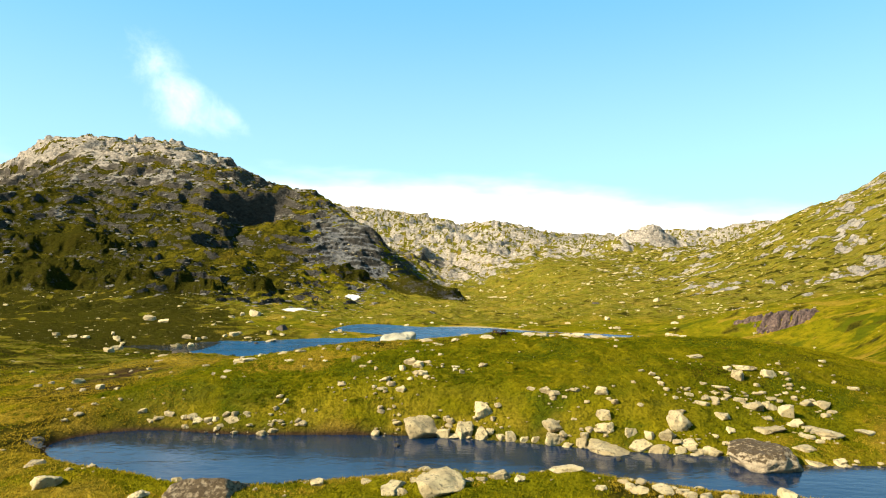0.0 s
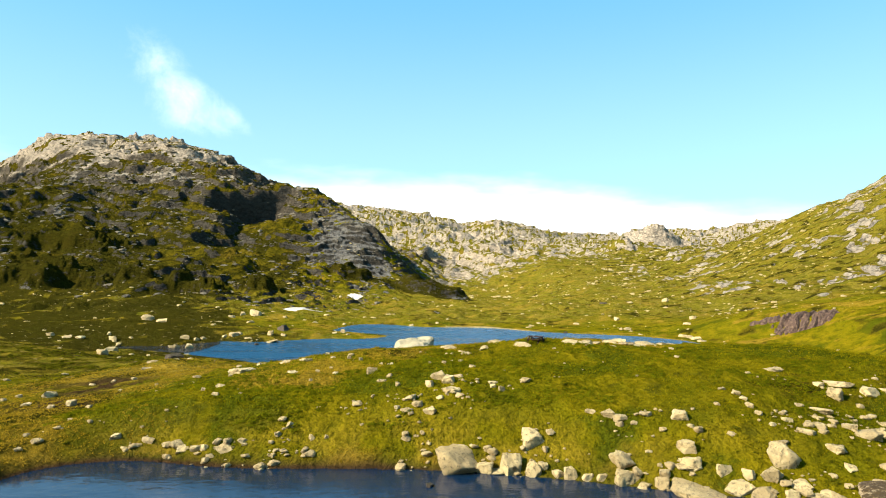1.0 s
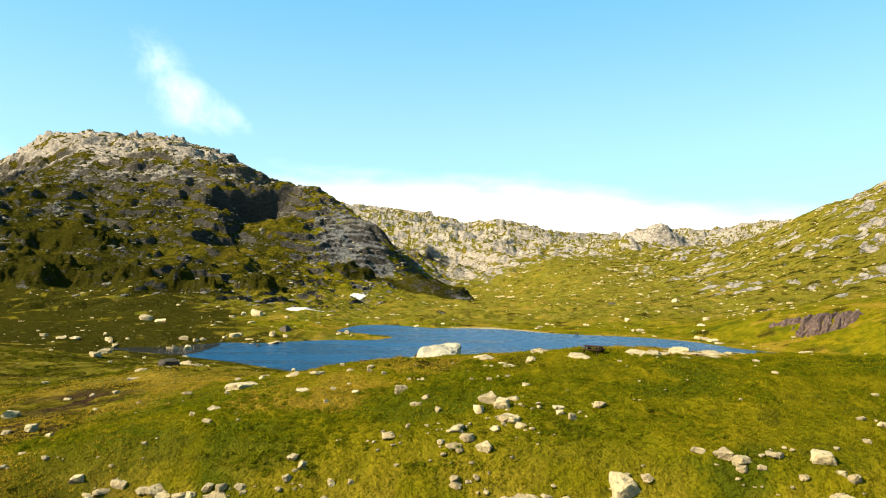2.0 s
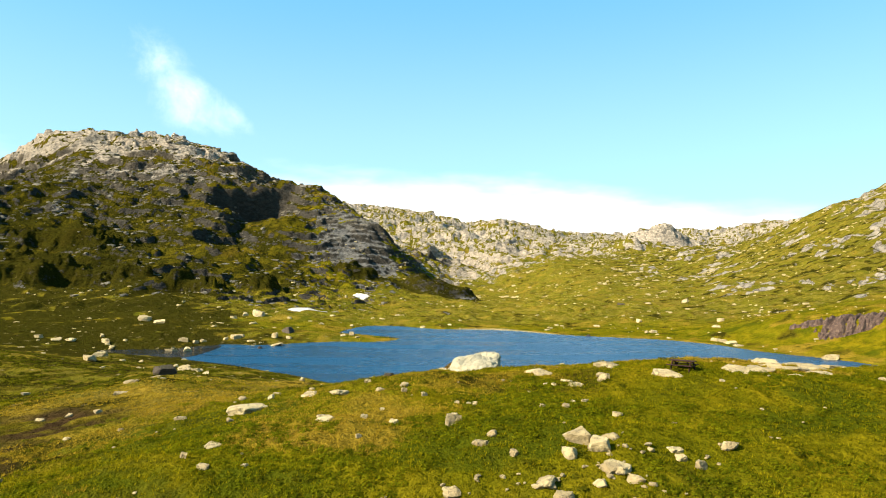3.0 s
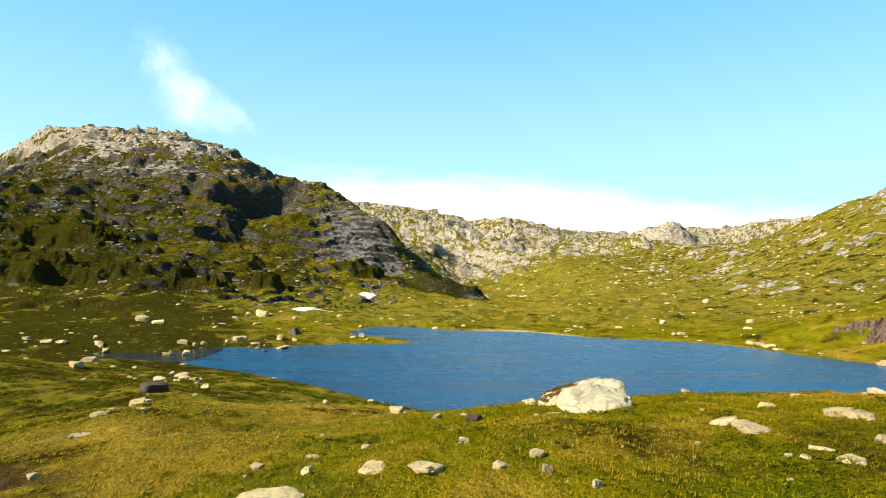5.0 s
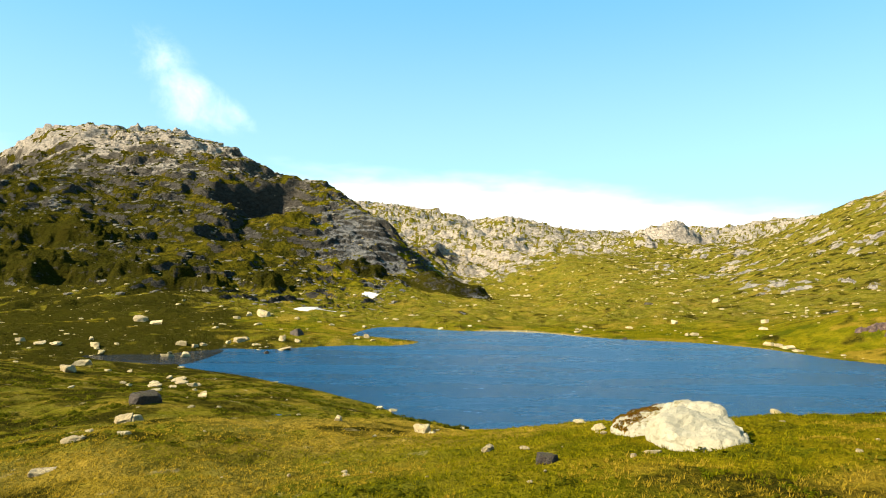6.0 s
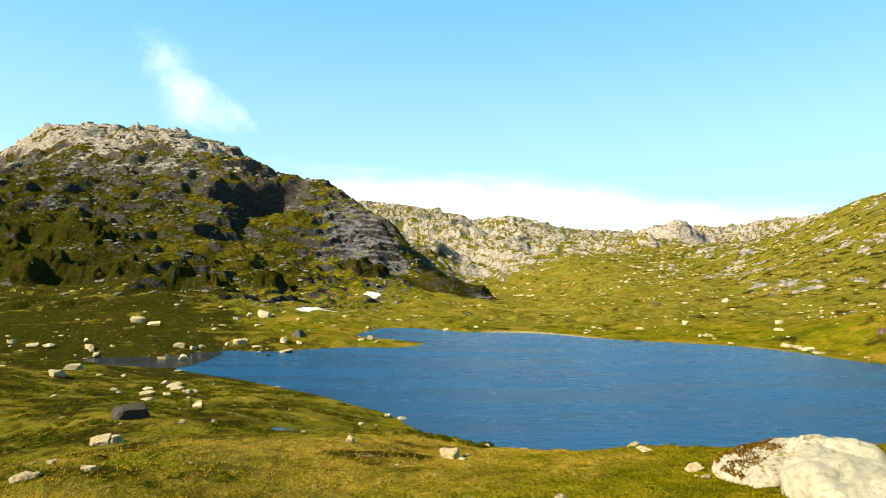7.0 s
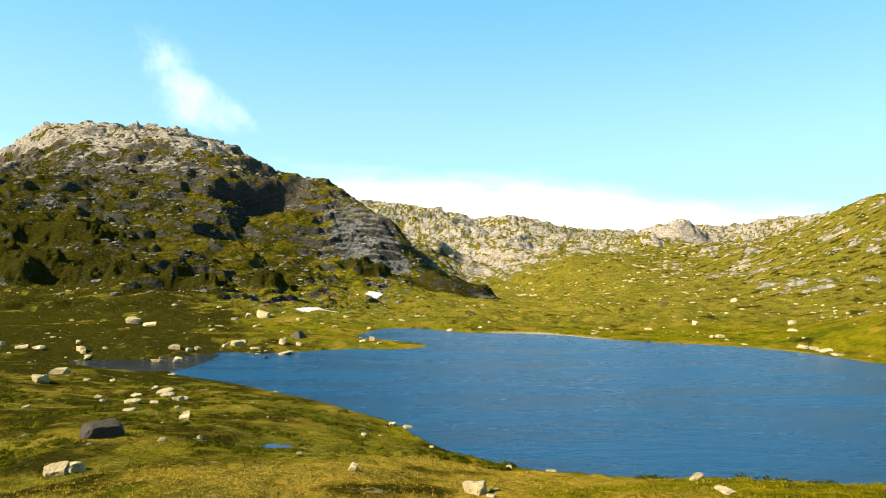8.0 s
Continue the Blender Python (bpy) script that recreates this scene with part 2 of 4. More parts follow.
def timber_material():
    mat, t, sh = material("timber")
    pos = t.nodes.new("ShaderNodeNewGeometry").outputs["Position"]
    grain = noisen(t, node(t, "ShaderNodeMapping", Vector=pos, Scale=(2.0, 22.0, 22.0)).outputs[0], 1.6, 5.0, 0.6)
    t.links.new(mixc(t, ramp(t, grain, 0.3, 0.7), (0.012, 0.005, 0.003), (0.034, 0.014, 0.008)), sh.inputs["Base Color"])
    sh.inputs["Roughness"].default_value = 0.85
    sh.inputs["Specular IOR Level"].default_value = 0.12
    bumped(t, sh, grain, 0.4, 0.01)
    return mat


TIMBER = timber_material()
MOSSY = stone_material("mossy_stone", (0.30, 0.225, 0.125), (0.20, 0.145, 0.075), (0.045, 0.033, 0.020), 0.66, (0.052, 0.030, 0.007), speck=0.9)
WATER = water_material("lake_water", (0.0001, 0.0255, 0.057), 0.60, 0.28, 0.22)
# shallow brown water; the dark hill's reflection is put into the cove's colour
COVE_WATER = water_material("cove_water", (0.006, 0.0075, 0.009), 0.2, 0.10, 0.10)
POND_WATER = water_material("pond_water", (0.002, 0.009, 0.022), 0.07, 0.42, 0.05)


# ---- numeric noise, for relief ----
def hashed(ix, iy, seed):
    h = (ix.astype(np.int64) * 374761393 + iy.astype(np.int64) * 668265263 + seed * 2147483647) & 0xFFFFFFFF
    h = ((h ^ (h >> 13)) * 1274126177) & 0xFFFFFFFF
    return (h ^ (h >> 16)) & 0xFFFF


def perlin(x, y, seed=0):
    """Gradient noise, about -0.7 to 0.7."""
    ix, iy = np.floor(x), np.floor(y)
    fx, fy = x - ix, y - iy
    u, v = fx * fx * fx * (fx * (fx * 6 - 15) + 10), fy * fy * fy * (fy * (fy * 6 - 15) + 10)

    def corner(dx, dy):
        a = hashed(ix + dx, iy + dy, seed) * (2 * np.pi / 65536.0)
        return np.cos(a) * (fx - dx) + np.sin(a) * (fy - dy)

    n0 = corner(0, 0) * (1 - u) + corner(1, 0) * u
    n1 = corner(0, 1) * (1 - u) + corner(1, 1) * u
    return n0 * (1 - v) + n1 * v


def fbm(x, y, wave, octaves=4, gain=0.5, seed=0):
    total, amp = 0.0, 1.0
    for k in range(octaves):
        total = total + amp * perlin(x / wave + 17.3 * k, y / wave - 9.1 * k, seed + k)
        amp, wave = amp * gain, wave * 0.5
    return total


def step(v, lo, hi):
    s = np.clip((v - lo) / (hi - lo), 0, 1)
    return s * s * (3 - 2 * s)


def bump_at(x, y, cx, cy, rx, ry=None, turn=0.0):
    """A soft mound of height 1 round a place."""
    ry = ry or rx
    c, s = math.cos(radians(turn)), math.sin(radians(turn))
    dx, dy = x - cx, y - cy
    return np.exp(-(((dx * c + dy * s) / rx) ** 2 + ((dy * c - dx * s) / ry) ** 2))


def outline_distance(x, y, ring):
    """Distance to a closed outline, negative inside it."""
    ring = np.array(ring, float)
    (x0, y0), (x1, y1) = ring.min(0) - 60, ring.max(0) + 60
    close = (x > x0) & (x < x1) & (y > y0) & (y < y1)
    whole = np.full(x.shape, 60.0)
    x, y = x[close], y[close]
    best, inside = np.full(x.shape, 1e9), np.zeros(x.shape, bool)
    for (ax, ay), (bx, by) in zip(ring, np.roll(ring, -1, 0)):
        ex, ey = bx - ax, by - ay
        f = np.clip(((x - ax) * ex + (y - ay) * ey) / (ex * ex + ey * ey), 0, 1)
        best = np.minimum(best, (x - ax - f * ex) ** 2 + (y - ay - f * ey) ** 2)
        if ey != 0:
            inside ^= ((ay > y) != (by > y)) & (x < ex * (y - ay) / ey + ax)
    d = np.sqrt(best)
    whole[close] = np.where(inside, -d, d)
    return whole


def rounded(ring, times=2):
    """Corner cutting."""
    ring = np.array(ring, float)
    for _ in range(times):
        nxt = np.roll(ring, -1, 0)
        ring = np.stack([0.75 * ring + 0.25 * nxt, 0.25 * ring + 0.75 * nxt], 1).reshape(-1, 2)
    return ring


# ---- the land: shores, crests and slopes, in metres; the lake lies at z = 0 ----
POND_Z = 18.0
LAKE = rounded([
    (-108, 300), (-109, 284), (-105, 270), (-96, 263), (-78, 251), (-62, 236), (-51, 227), (-41, 215), (-33, 207), (-25, 188), (-5, 165), (30, 158),
    (75, 175), (112, 205), (138, 245), (131, 272), (116, 291), (112, 308), (107, 324), (96, 339), (83, 350), (62, 359), (44, 372), (30, 392),
    (10, 402), (-12, 402), (-24, 412), (-40, 428), (-58, 428), (-64, 400), (-66, 374), (-50, 366), (-34, 353), (-30, 345), (-40, 330), (-58, 334),
    (-78, 325), (-88, 316), (-106, 323), (-110, 314)])
COVE = rounded([(-152, 296), (-143, 289), (-128, 277), (-104, 269), (-104, 300), (-106, 318), (-116, 312), (-122, 299), (-136, 301)])
POND = rounded([
    (-30, 50), (-28.6, 53.6), (-24, 55.5), (-17, 53.2), (-10, 53.1), (-4, 53), (3, 51.4), (9, 49.3), (14.5, 47.2), (19.5, 46.8), (23.5, 44), (29, 44), (46, 42),
    (60, 38), (48, 33), (27, 35), (15, 38), (10.5, 39.9), (7.5, 41.8), (4, 41.2), (-1.6, 42.6), (-3.3, 41.3), (-7.7, 40.5), (-11, 39.5), (-16.5, 40.4), (-18, 41.8),
    (-22, 43.3), (-27, 46)])
PUDDLE_Z = 10.0
PUDDLE = rounded([(-44, 149), (-41.5, 148.3), (-39.5, 149.5), (-40.5, 151.6), (-43.5, 151.4)])

NEAR_BANK = [(0, 34, 18.9), (-12, 35, 18.9), (-30, 42, 18.8), (20, 28, 18.9), (0, 15, 19.2), (40, 20, 19.2), (-40, 25, 19.5), (0, -10, 19.0), (-45, 60, 18.6)]
KNOLL = [(-11, 57, 20.2), (-24, 63, 20.8), (-14, 62, 21.3), (-3, 63, 22.5), (-16, 69, 21.9), (2, 60, 22.0), (12, 55, 21.4), (18, 57, 22.0), (26, 62, 21.9),
         (23, 66, 22.9), (28, 51, 19.2), (0, 68, 22.7), (5, 73, 23.8), (-9, 70, 22.2), (36, 68, 22.4), (47, 68, 20.7), (62, 60, 18.6), (19, 88, 22.1), (40, 90, 20.7)]
KNOLL_EDGE = [(-7, 95, 20.7), (-12, 103, 19.0), (-14, 108, 17.9), (-21, 108, 17.5), (-8, 107, 18.7), (8, 97, 21.4), (16, 97, 21.4), (5, 84, 22.6), (3, 106, 19.4), (0, 120, 15.4), (20, 118, 15.4),
              (-20, 128, 13.5), (-28, 96, 18.4), (-28, 108, 17.0), (-30, 125, 14.8), (-40, 104, 18.4), (60, 110, 14), (10, 145, 6), (60, 140, 8), (-14, 85, 21.6)]
WEST_BENCH = [(-38, 82, 18.6), (-58, 120, 14.4), (-63, 112, 14.8), (-56, 142, 13.6), (-51, 146, 12.2), (-41, 150, 10.2), (-29, 164, 8.0), (-27, 145, 11.4), (-22, 150, 9.6), (-45, 185, 6.6), (-70, 200, 5.6),
              (-95, 150, 13.5), (-130, 195, 12.5), (-110, 235, 4.5), (-170, 250, 6.5), (-100, 90, 20), (-160, 130, 22)]
NORTH_FLATS = [(-150, 330, 5.2), (-187, 400, 7), (-256, 420, 7), (-138, 420, 6.5), (-90, 380, 3.4), (-100, 470, 5.5), (-20, 470, 3), (60, 470, 2.6), (66, 598, 3.2), (-21, 640, 5),
               (104, 414, 3), (130, 400, 3.4), (75, 610, 3.8), (110, 672, 7), (-110, 575, 5.0), (0, 780, 7.5), (-20, 900, 9)]
EAST_SLOPE = [(138, 302, 5), (150, 315, 12), (143, 300, 7), (188, 400, 13), (194, 500, 15), (186, 620, 14), (253, 380, 27), (342, 560, 54), (375, 560, 72), (293, 560, 40), (271, 650, 32),
              (356, 730, 56), (415, 770, 83), (378, 714, 65), (474, 900, 97), (602, 1030, 144), (594, 1080, 137), (629, 1250, 116), (707, 1500, 128), (645, 1081, 146), (726, 1085, 197), (860, 1000, 260),
              (146, 240, 8), (106, 160, 11), (73, 115, 13.5), (170, 200, 20), (300, 300, 60)]
EAST_NOTCH = [(177, 850, 20), (322, 898, 33), (333, 1000, 41), (319, 1400, 79), (381, 1500, 102), (471, 1411, 95), (514, 1550, 130), (530, 1450, 92), (610, 1600, 100), (760, 1900, 110)]
WEST_CREST = [(-796, 1200, 208), (-789, 1280, 295), (-777, 1330, 313), (-690, 1350, 312), (-548, 1280, 298), (-425, 1200, 254), (-333, 1120, 186), (-230, 1060, 174), (-146, 1000, 124),
              (-100, 930, 95), (-73, 850, 52), (-1000, 1350, 235), (-1250, 1300, 300)]
WEST_FACE = [(-311, 500, 13), (-342, 544, 24), (-435, 680, 58), (-518, 800, 94), (-266, 545, 23), (-342, 690, 57), (-405, 810, 95), (-515, 1020, 170), (-190, 545, 19), (-253, 740, 60),
             (-320, 930, 127), (-136, 640, 19), (-169, 800, 62), (-189, 900, 103), (-81, 720, 24), (-91, 830, 56), (-191, 505, 13), (-640, 900, 150), (-520, 560, 60)]
BEYOND = [(-900, 1800, 220), (-450, 1700, 170), (-200, 1500, 90), (-60, 1050, 45), (-1500, 2200, 260)]
FAR_RANGE = [(-400, 2000, 245), (-280, 2000, 224), (-172, 2100, 236), (-34, 2100, 210), (87, 2100, 186), (173, 2100, 201), (278, 2000, 152), (355, 1900, 124), (433, 1900, 108),
             (65, 1700, 131), (94, 1400, 79), (72, 1150, 42), (189, 1300, 75), (146, 1050, 40), (-51, 1000, 40), (137, 1000, 20), (971, 2400, 194), (1004, 2300, 198), (820, 2350, 190)]
OUTER = [(0, 3200, 120), (-1500, 3200, 160), (1500, 3200, 170), (0, 4500, 60), (-3000, 3000, 120), (3000, 3000, 150), (1500, 900, 330), (1500, -200, 200), (-1500, 300, 220), (-600, 100, 70),
         (500, 50, 70), (-300, -300, 30), (300, -300, 28), (0, -150, 20), (0, -600, 30), (0, -3000, 120), (-3000, -1500, 150), (3000, -1500, 150), (60, -40, 19), (-80, -40, 20), (1200, 1900, 230)]
CENTRE = (0.0, -30.0)


def spread(x, y):
    """Places as bearing and log distance from the valley's mouth, so that near land is held finely and far land coarsely."""
    dx, dy = x - CENTRE[0], y - CENTRE[1]
    r = np.sqrt(dx * dx + dy * dy) + 8.0
    return np.stack([1.6 * dx / r, 1.6 * dy / r, np.log(r)], -1), r


def kernel(d2):
    return d2 * np.log(d2 + 1e-9)


def surface():
    held = np.array(NEAR_BANK + KNOLL + KNOLL_EDGE + WEST_BENCH + NORTH_FLATS + EAST_SLOPE + EAST_NOTCH + WEST_CREST + WEST_FACE + BEYOND + FAR_RANGE + OUTER, float)
    p, r = spread(held[:, 0], held[:, 1])
    n = len(p)
    a = np.zeros((n + 4, n + 4))
    a[:n, :n] = kernel(((p[:, None] - p[None]) ** 2).sum(-1)) + np.eye(n) * 2e-5
    a[:n, n], a[:n, n + 1:] = 1, p
    a[n:, :n] = a[:n, n:].T
    w = np.linalg.solve(a, np.append(held[:, 2] / r, np.zeros(4)))

    def height(x, y):
        q, rr = spread(x, y)
        total = w[n] + q @ w[n + 1:]
        for k in range(n):
            total = total + w[k] * kernel(((q - p[k]) ** 2).sum(-1))
        return total * rr
    return height


SMOOTH = surface()


def wall_cut(x, y, cx, cy, half):
    """A notch below a steep wall that looks to the south-east, and the brow above it."""
    across, along = 0.75 * (x - cx) - 0.66 * (y - cy), 0.66 * (x - cx) + 0.75 * (y - cy)
    reach = np.exp(-(along / half) ** 2)
    return step(across, -10, 14) * np.exp(-np.maximum(across, 0) / (1.15 * half)) * reach, np.exp(-((across + 0.5 * half) / (0.5 * half)) ** 2) * reach


def land(x, y, base=None):
    """Height of the ground, and masks."""
    z = SMOOTH(x, y) if base is None else base
    far = np.sqrt((x - CENTRE[0]) ** 2 + (y - CENTRE[1]) ** 2)
    dl, dp = np.minimum(outline_distance(x, y, LAKE), outline_distance(x, y, COVE)), outline_distance(x, y, POND)
    west = step(y + 0.25 * x, 380, 520) * step(-x + 0.06 * y, 20, 140) * step(1500 - y, 0, 200)
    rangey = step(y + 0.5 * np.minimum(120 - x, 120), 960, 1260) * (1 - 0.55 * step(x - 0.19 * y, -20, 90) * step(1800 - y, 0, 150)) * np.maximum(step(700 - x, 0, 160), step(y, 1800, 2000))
    east = step(x - 0.1 * y, 60, 220) * step(y, 260, 420)
    dark_knob = bump_at(x, y, -16, 745, 40, 26)
    z = z - 4.0 * bump_at(x, y, 152, 296, 15, 6, -32)
    pale_knob = np.clip(1.3 * bump_at(x, y, 475, 1500, 66, 60), 0, 1)
    bluff = np.maximum(np.maximum(np.maximum(bump_at(x, y, -352, 560, 36, 17, -15), bump_at(x, y, -372, 612, 42, 20, -20)), bump_at(x, y, -292, 572, 44, 16, -12)), np.maximum(bump_at(x, y, -205, 556, 26, 13, -8), np.maximum(bump_at(x, y, -165, 606, 17, 12), np.maximum(bump_at(x, y, -100, 735, 26, 14), bump_at(x, y, -400, 715, 60, 22, -15)))))
    slabs_east = step(fbm(x, y, 62, 4, 0.55, 131), 0.02, 0.36)
    crag = np.clip(np.maximum(np.maximum(0.8 * west, rangey), east * (0.14 + 0.74 * slabs_east)), 0, 1)
    crag = np.maximum(np.maximum(crag, dark_knob), 0.9 * step(pale_knob, 0.2, 0.5))
    z = z + 13 * step(dark_knob, 0.25, 0.6) + 20 * step(pale_knob + 0.35 * fbm(x, y, 60, 3, 0.5, 177), 0.25, 0.75) * step(560 - x, 0, 90) + 26 * bump_at(x, y, 366, 1400, 32, 30) + 11 * step(bluff, 0.04, 0.25) * step(bluff + 0.5 * fbm(x, y, 18, 4, 0.6, 139), 0.22, 0.85)
    # a steep wall cut into the western shoulder, and gullies in the far range
    cliff, brow = wall_cut(x, y, -294, 990, 52)
    z = z - 78 * cliff + 16 * brow
    z = z - 45 * bump_at(x, y, 70, 1900, 30, 160, 8) - 30 * bump_at(x, y, 40, 1350, 26, 130, 14)
    for cx, cy, half, tall in ((92, 1960, 26, 60), (150, 1650, 46, 62), (112, 1720, 24, 40), (-22, 1290, 24, 36), (330, 1780, 30, 30)):
        z = z - tall * wall_cut(x, y, cx, cy, half)[0]
    # ice-worn swells with creases between them
    wx, wy = x + 26 * fbm(x, y, 90, 3, 0.5, 11), y + 26 * fbm(x, y, 90, 3, 0.5, 23)
    size = np.clip(far / 900, 0.5, 1.6)
    rel = 0.0
    for wave, tall, seed in ((150, 18, 3), (62, 13, 31), (29, 7.0, 37), (14, 3.4, 41), (7, 1.4, 43)):
        rel = rel + tall * (np.abs(perlin(wx / wave, (wy + 0.35 * wx) / wave / 0.8, seed)) - 0.2)
    z = z + crag * rel * size * (1 - 0.25 * west * step(z, 190, 270))
    # scarps: benches that tilt back, broken by steep fronts to the south-east
    z0 = z
    for gap, tall, seed in ((88, 22, 47), (37, 8.0, 53)):
        ph = (0.80 * x - 0.60 * y + 0.55 * gap * fbm(x, y, 1.6 * gap, 3, 0.55, seed)) / gap / np.clip(size, 0.7, 1.4)
        f = ph - np.floor(ph)
        saw = np.where(f < 0.80, f / 0.80, (1 - f) / 0.20) - 0.5
        z = z + crag * (0.35 + 0.65 * west) * saw * tall * size * (1 - (0.75 if gap > 40 else 0.4) * step(z0, 150, 250)) * (1 - 0.5 * step(x + 0.3 * y, 40, 110) * west) * step(fbm(x, y, 2.2 * gap, 2, 0.5, seed + 3), -0.22, 0.22)
    # ledges along the contours: grassy treads and low broken fronts
    for tall, wander, seed in ((13, 0.8, 59), (5.5, 1.0, 61), (2.6, 1.0, 67)):
        tall = tall * size
        ph = (z + 0.10 * x) / tall + wander * fbm(x, y, 5.0 * tall, 4, 0.5, seed)
        f = ph - np.floor(ph)
        lift = np.where(f < 0.72, 0.34 * f / 0.72, 0.34 + 0.66 * (f - 0.72) / 0.28) - f + 0.19
        z = z + crag * lift * tall * step(fbm(x, y, 6 * tall, 3, 0.5, seed + 3), -0.25, 0.15)
    # hummocks of the meadow
    meadow = 1 - 0.7 * crag
    near = step(420 - far, 0, 300)
    hum = (fbm(x, y, 46, 3, 0.5, 61) * 2.4 + east * ((np.abs(perlin(wx / 40, wy / 40, 63)) - 0.2) * 5 + (np.abs(perlin(wx / 17, wy / 17, 64)) - 0.2) * 2.5 + (np.abs(perlin(wx / 8, wy / 8, 65)) - 0.2) * 1.2)) * step(far, 120, 320) + step(y, 400, 470) * step(1050 - y, 0, 150) * (1 - west) * (1 - east) * ((np.abs(perlin(wx / 40, wy / 40, 79)) - 0.2) * 9 + (np.abs(perlin(wx / 17, wy / 17, 80)) - 0.2) * 3.5) + fbm(x, y, 13, 3, 0.55, 67) * 0.6 + near * (np.abs(perlin(x / 2.3, y / 2.3, 71)) * 0.45 + np.abs(perlin(x / 0.9, y / 0.9, 73)) * 0.16)
    z = z + hum * meadow
    # shores
    sh = step(dl, 0, 30)
    jag = fbm(x, y, 9, 3, 0.6, 83)
    z = np.where(dl > 0, z * sh + (1 - sh) * np.minimum(z, 0.25 + 0.10 * dl + 0.5 * np.abs(jag) * step(dl, 0, 4)), z)
    z = np.where(dl > 0, np.maximum(z, 0.12 + 0.02 * np.minimum(dl, 20)), np.minimum(-0.15 + 0.12 * dl, -0.1))
    sp = step(dp + 0.7 * jag, 0, 5)
    z = np.where(dp > -3, z * sp + (1 - sp) * np.minimum(z, POND_Z + 0.35 * step(dp, -0.2, 1.2) + 0.16 * dp), z)
    z = np.where((dp > 0) & (dp < 5), np.maximum(z, POND_Z - 0.05 + 0.23 * step(dp, 0, 0.9)), z)
    z = np.where(dp <= 0, np.minimum(POND_Z + 0.1 + 0.35 * dp, POND_Z - 0.05), z)
    du = outline_distance(x, y, PUDDLE)
    z = np.where(du < 0, PUDDLE_Z - 0.2, np.where(du < 4, PUDDLE_Z + 0.12 + (z - PUDDLE_Z - 0.12) * step(du, 0, 4), z))
    return z, dict(crag=crag, west=west, east=east, rangey=rangey, knob=dark_knob, bluff=bluff, cliff=cliff, pknob=pale_knob, ribs=slabs_east, lake=dl, pond=dp, far=far)


def ground():
    dense = np.radians(np.linspace(-36.5, 36.5, 801))
    wide = np.radians(np.linspace(36.5, 323.5, 62))[1:-1]
    ang = np.concatenate([dense, wide])
    rad = np.concatenate([np.linspace(1.0, 52, 18), np.geomspace(55, 200, 290), np.geomspace(201, 480, 150), np.geomspace(482, 1450, 400), np.geomspace(1455, 2600, 110), np.geomspace(2700, 4800, 14)])
    na, nr = len(ang), len(rad)
    x = CENTRE[0] + np.sin(ang)[None] * rad[:, None]
    y = CENTRE[1] + np.cos(ang)[None] * rad[:, None]
    some = np.unique(np.append(np.arange(0, nr, 4), nr - 1))
    base = SMOOTH(x[some], y[some])
    lift = np.interp(np.arange(nr), some, np.arange(len(some)))
    low = np.minimum(lift.astype(int), len(some) - 2)
    part_up = (lift - low)[:, None]
    z, m = land(x, y, base[low] * (1 - part_up) + base[low + 1] * part_up)
    dz_r = np.gradient(z, axis=0) / np.gradient(rad)[:, None]
    dz_a = (np.roll(z, -1, 1) - np.roll(z, 1, 1)) / (np.linalg.norm(np.stack([np.roll(x, -1, 1) - np.roll(x, 1, 1), np.roll(y, -1, 1) - np.roll(y, 1, 1)]), axis=0) + 1e-6)
    slope = np.hypot(dz_r, dz_a)
    patch = fbm(x, y, 60, 5, 0.6, 91)
    fine = fbm(x, y, 14, 4, 0.6, 97)
    rock = step(slope + 0.6 * patch * m["crag"] + 0.30 * fine, 0.70, 1.12) * np.clip(m["crag"] * 1.6, 0, 1)
    bald = m["west"] * step(z + 90 * patch, 190, 265) + 0.5 * m["east"] * step(z + 40 * patch, 105, 160) + 0.6 * m["east"] * step(z + 40 * patch, 165, 215) + m["rangey"] * step(patch + 0.6 * fine, -0.52, -0.08) * 0.9
    rock = rock * (1 - 0.20 * m["west"] * step(150 - z, 0, 60) * step(-x - 0.16 * y, 0, 90))
    rock = np.maximum(rock, step(bump_at(x, y, -125, 850, 62, 150, 12) + 0.5 * fine + 0.4 * patch + 0.3 * (slope - 0.5), 0.40, 0.70))
    rock = np.maximum(rock, m["east"] * m["ribs"] * step(fine + 0.5 * slope, 0.10, 0.40))
    rock = np.maximum(rock * (1 - 0.7 * step(m["knob"], 0.1, 0.4)), 0.45 * step(m["knob"], 0.2, 0.4) * step(slope + 0.4 * fine, 0.45, 0.85))
    rock = rock * (1 - 0.65 * step(m["bluff"], 0.04, 0.3))
    rock = np.maximum(rock, 0.95 * step(m["cliff"], 0.15, 0.4) * step(slope, 0.3, 0.7))
    rock = np.maximum(rock, step(m["pknob"], 0.1, 0.3) * step(slope + 0.3 * fine, 0.2, 0.4))
    rock = np.clip(np.maximum(rock, bald * step(fine + 0.4 * patch + 0.25 * (slope - 0.5), -0.22 + 0.10 * m["west"], 0.12 + 0.14 * m["west"])), 0, 1)
    dry = step(fbm(x, y, 24, 4, 0.6, 101) - 0.45 * bump_at(x, y, 8, 64, 30, 11) + 0.25 * np.exp(-np.maximum(m["pond"], 0) / 4) + 0.25 * np.exp(-np.maximum(m["lake"], 0) / 9), -0.15, 0.5)
    dry = np.maximum(dry, step(np.maximum(bump_at(x, y, -34, 88, 17, 9, -50), 0.9 * bump_at(x, y, -30, 118, 22, 8, -20)) + 0.5 * fbm(x, y, 9, 4, 0.6, 103), 0.35, 0.8))
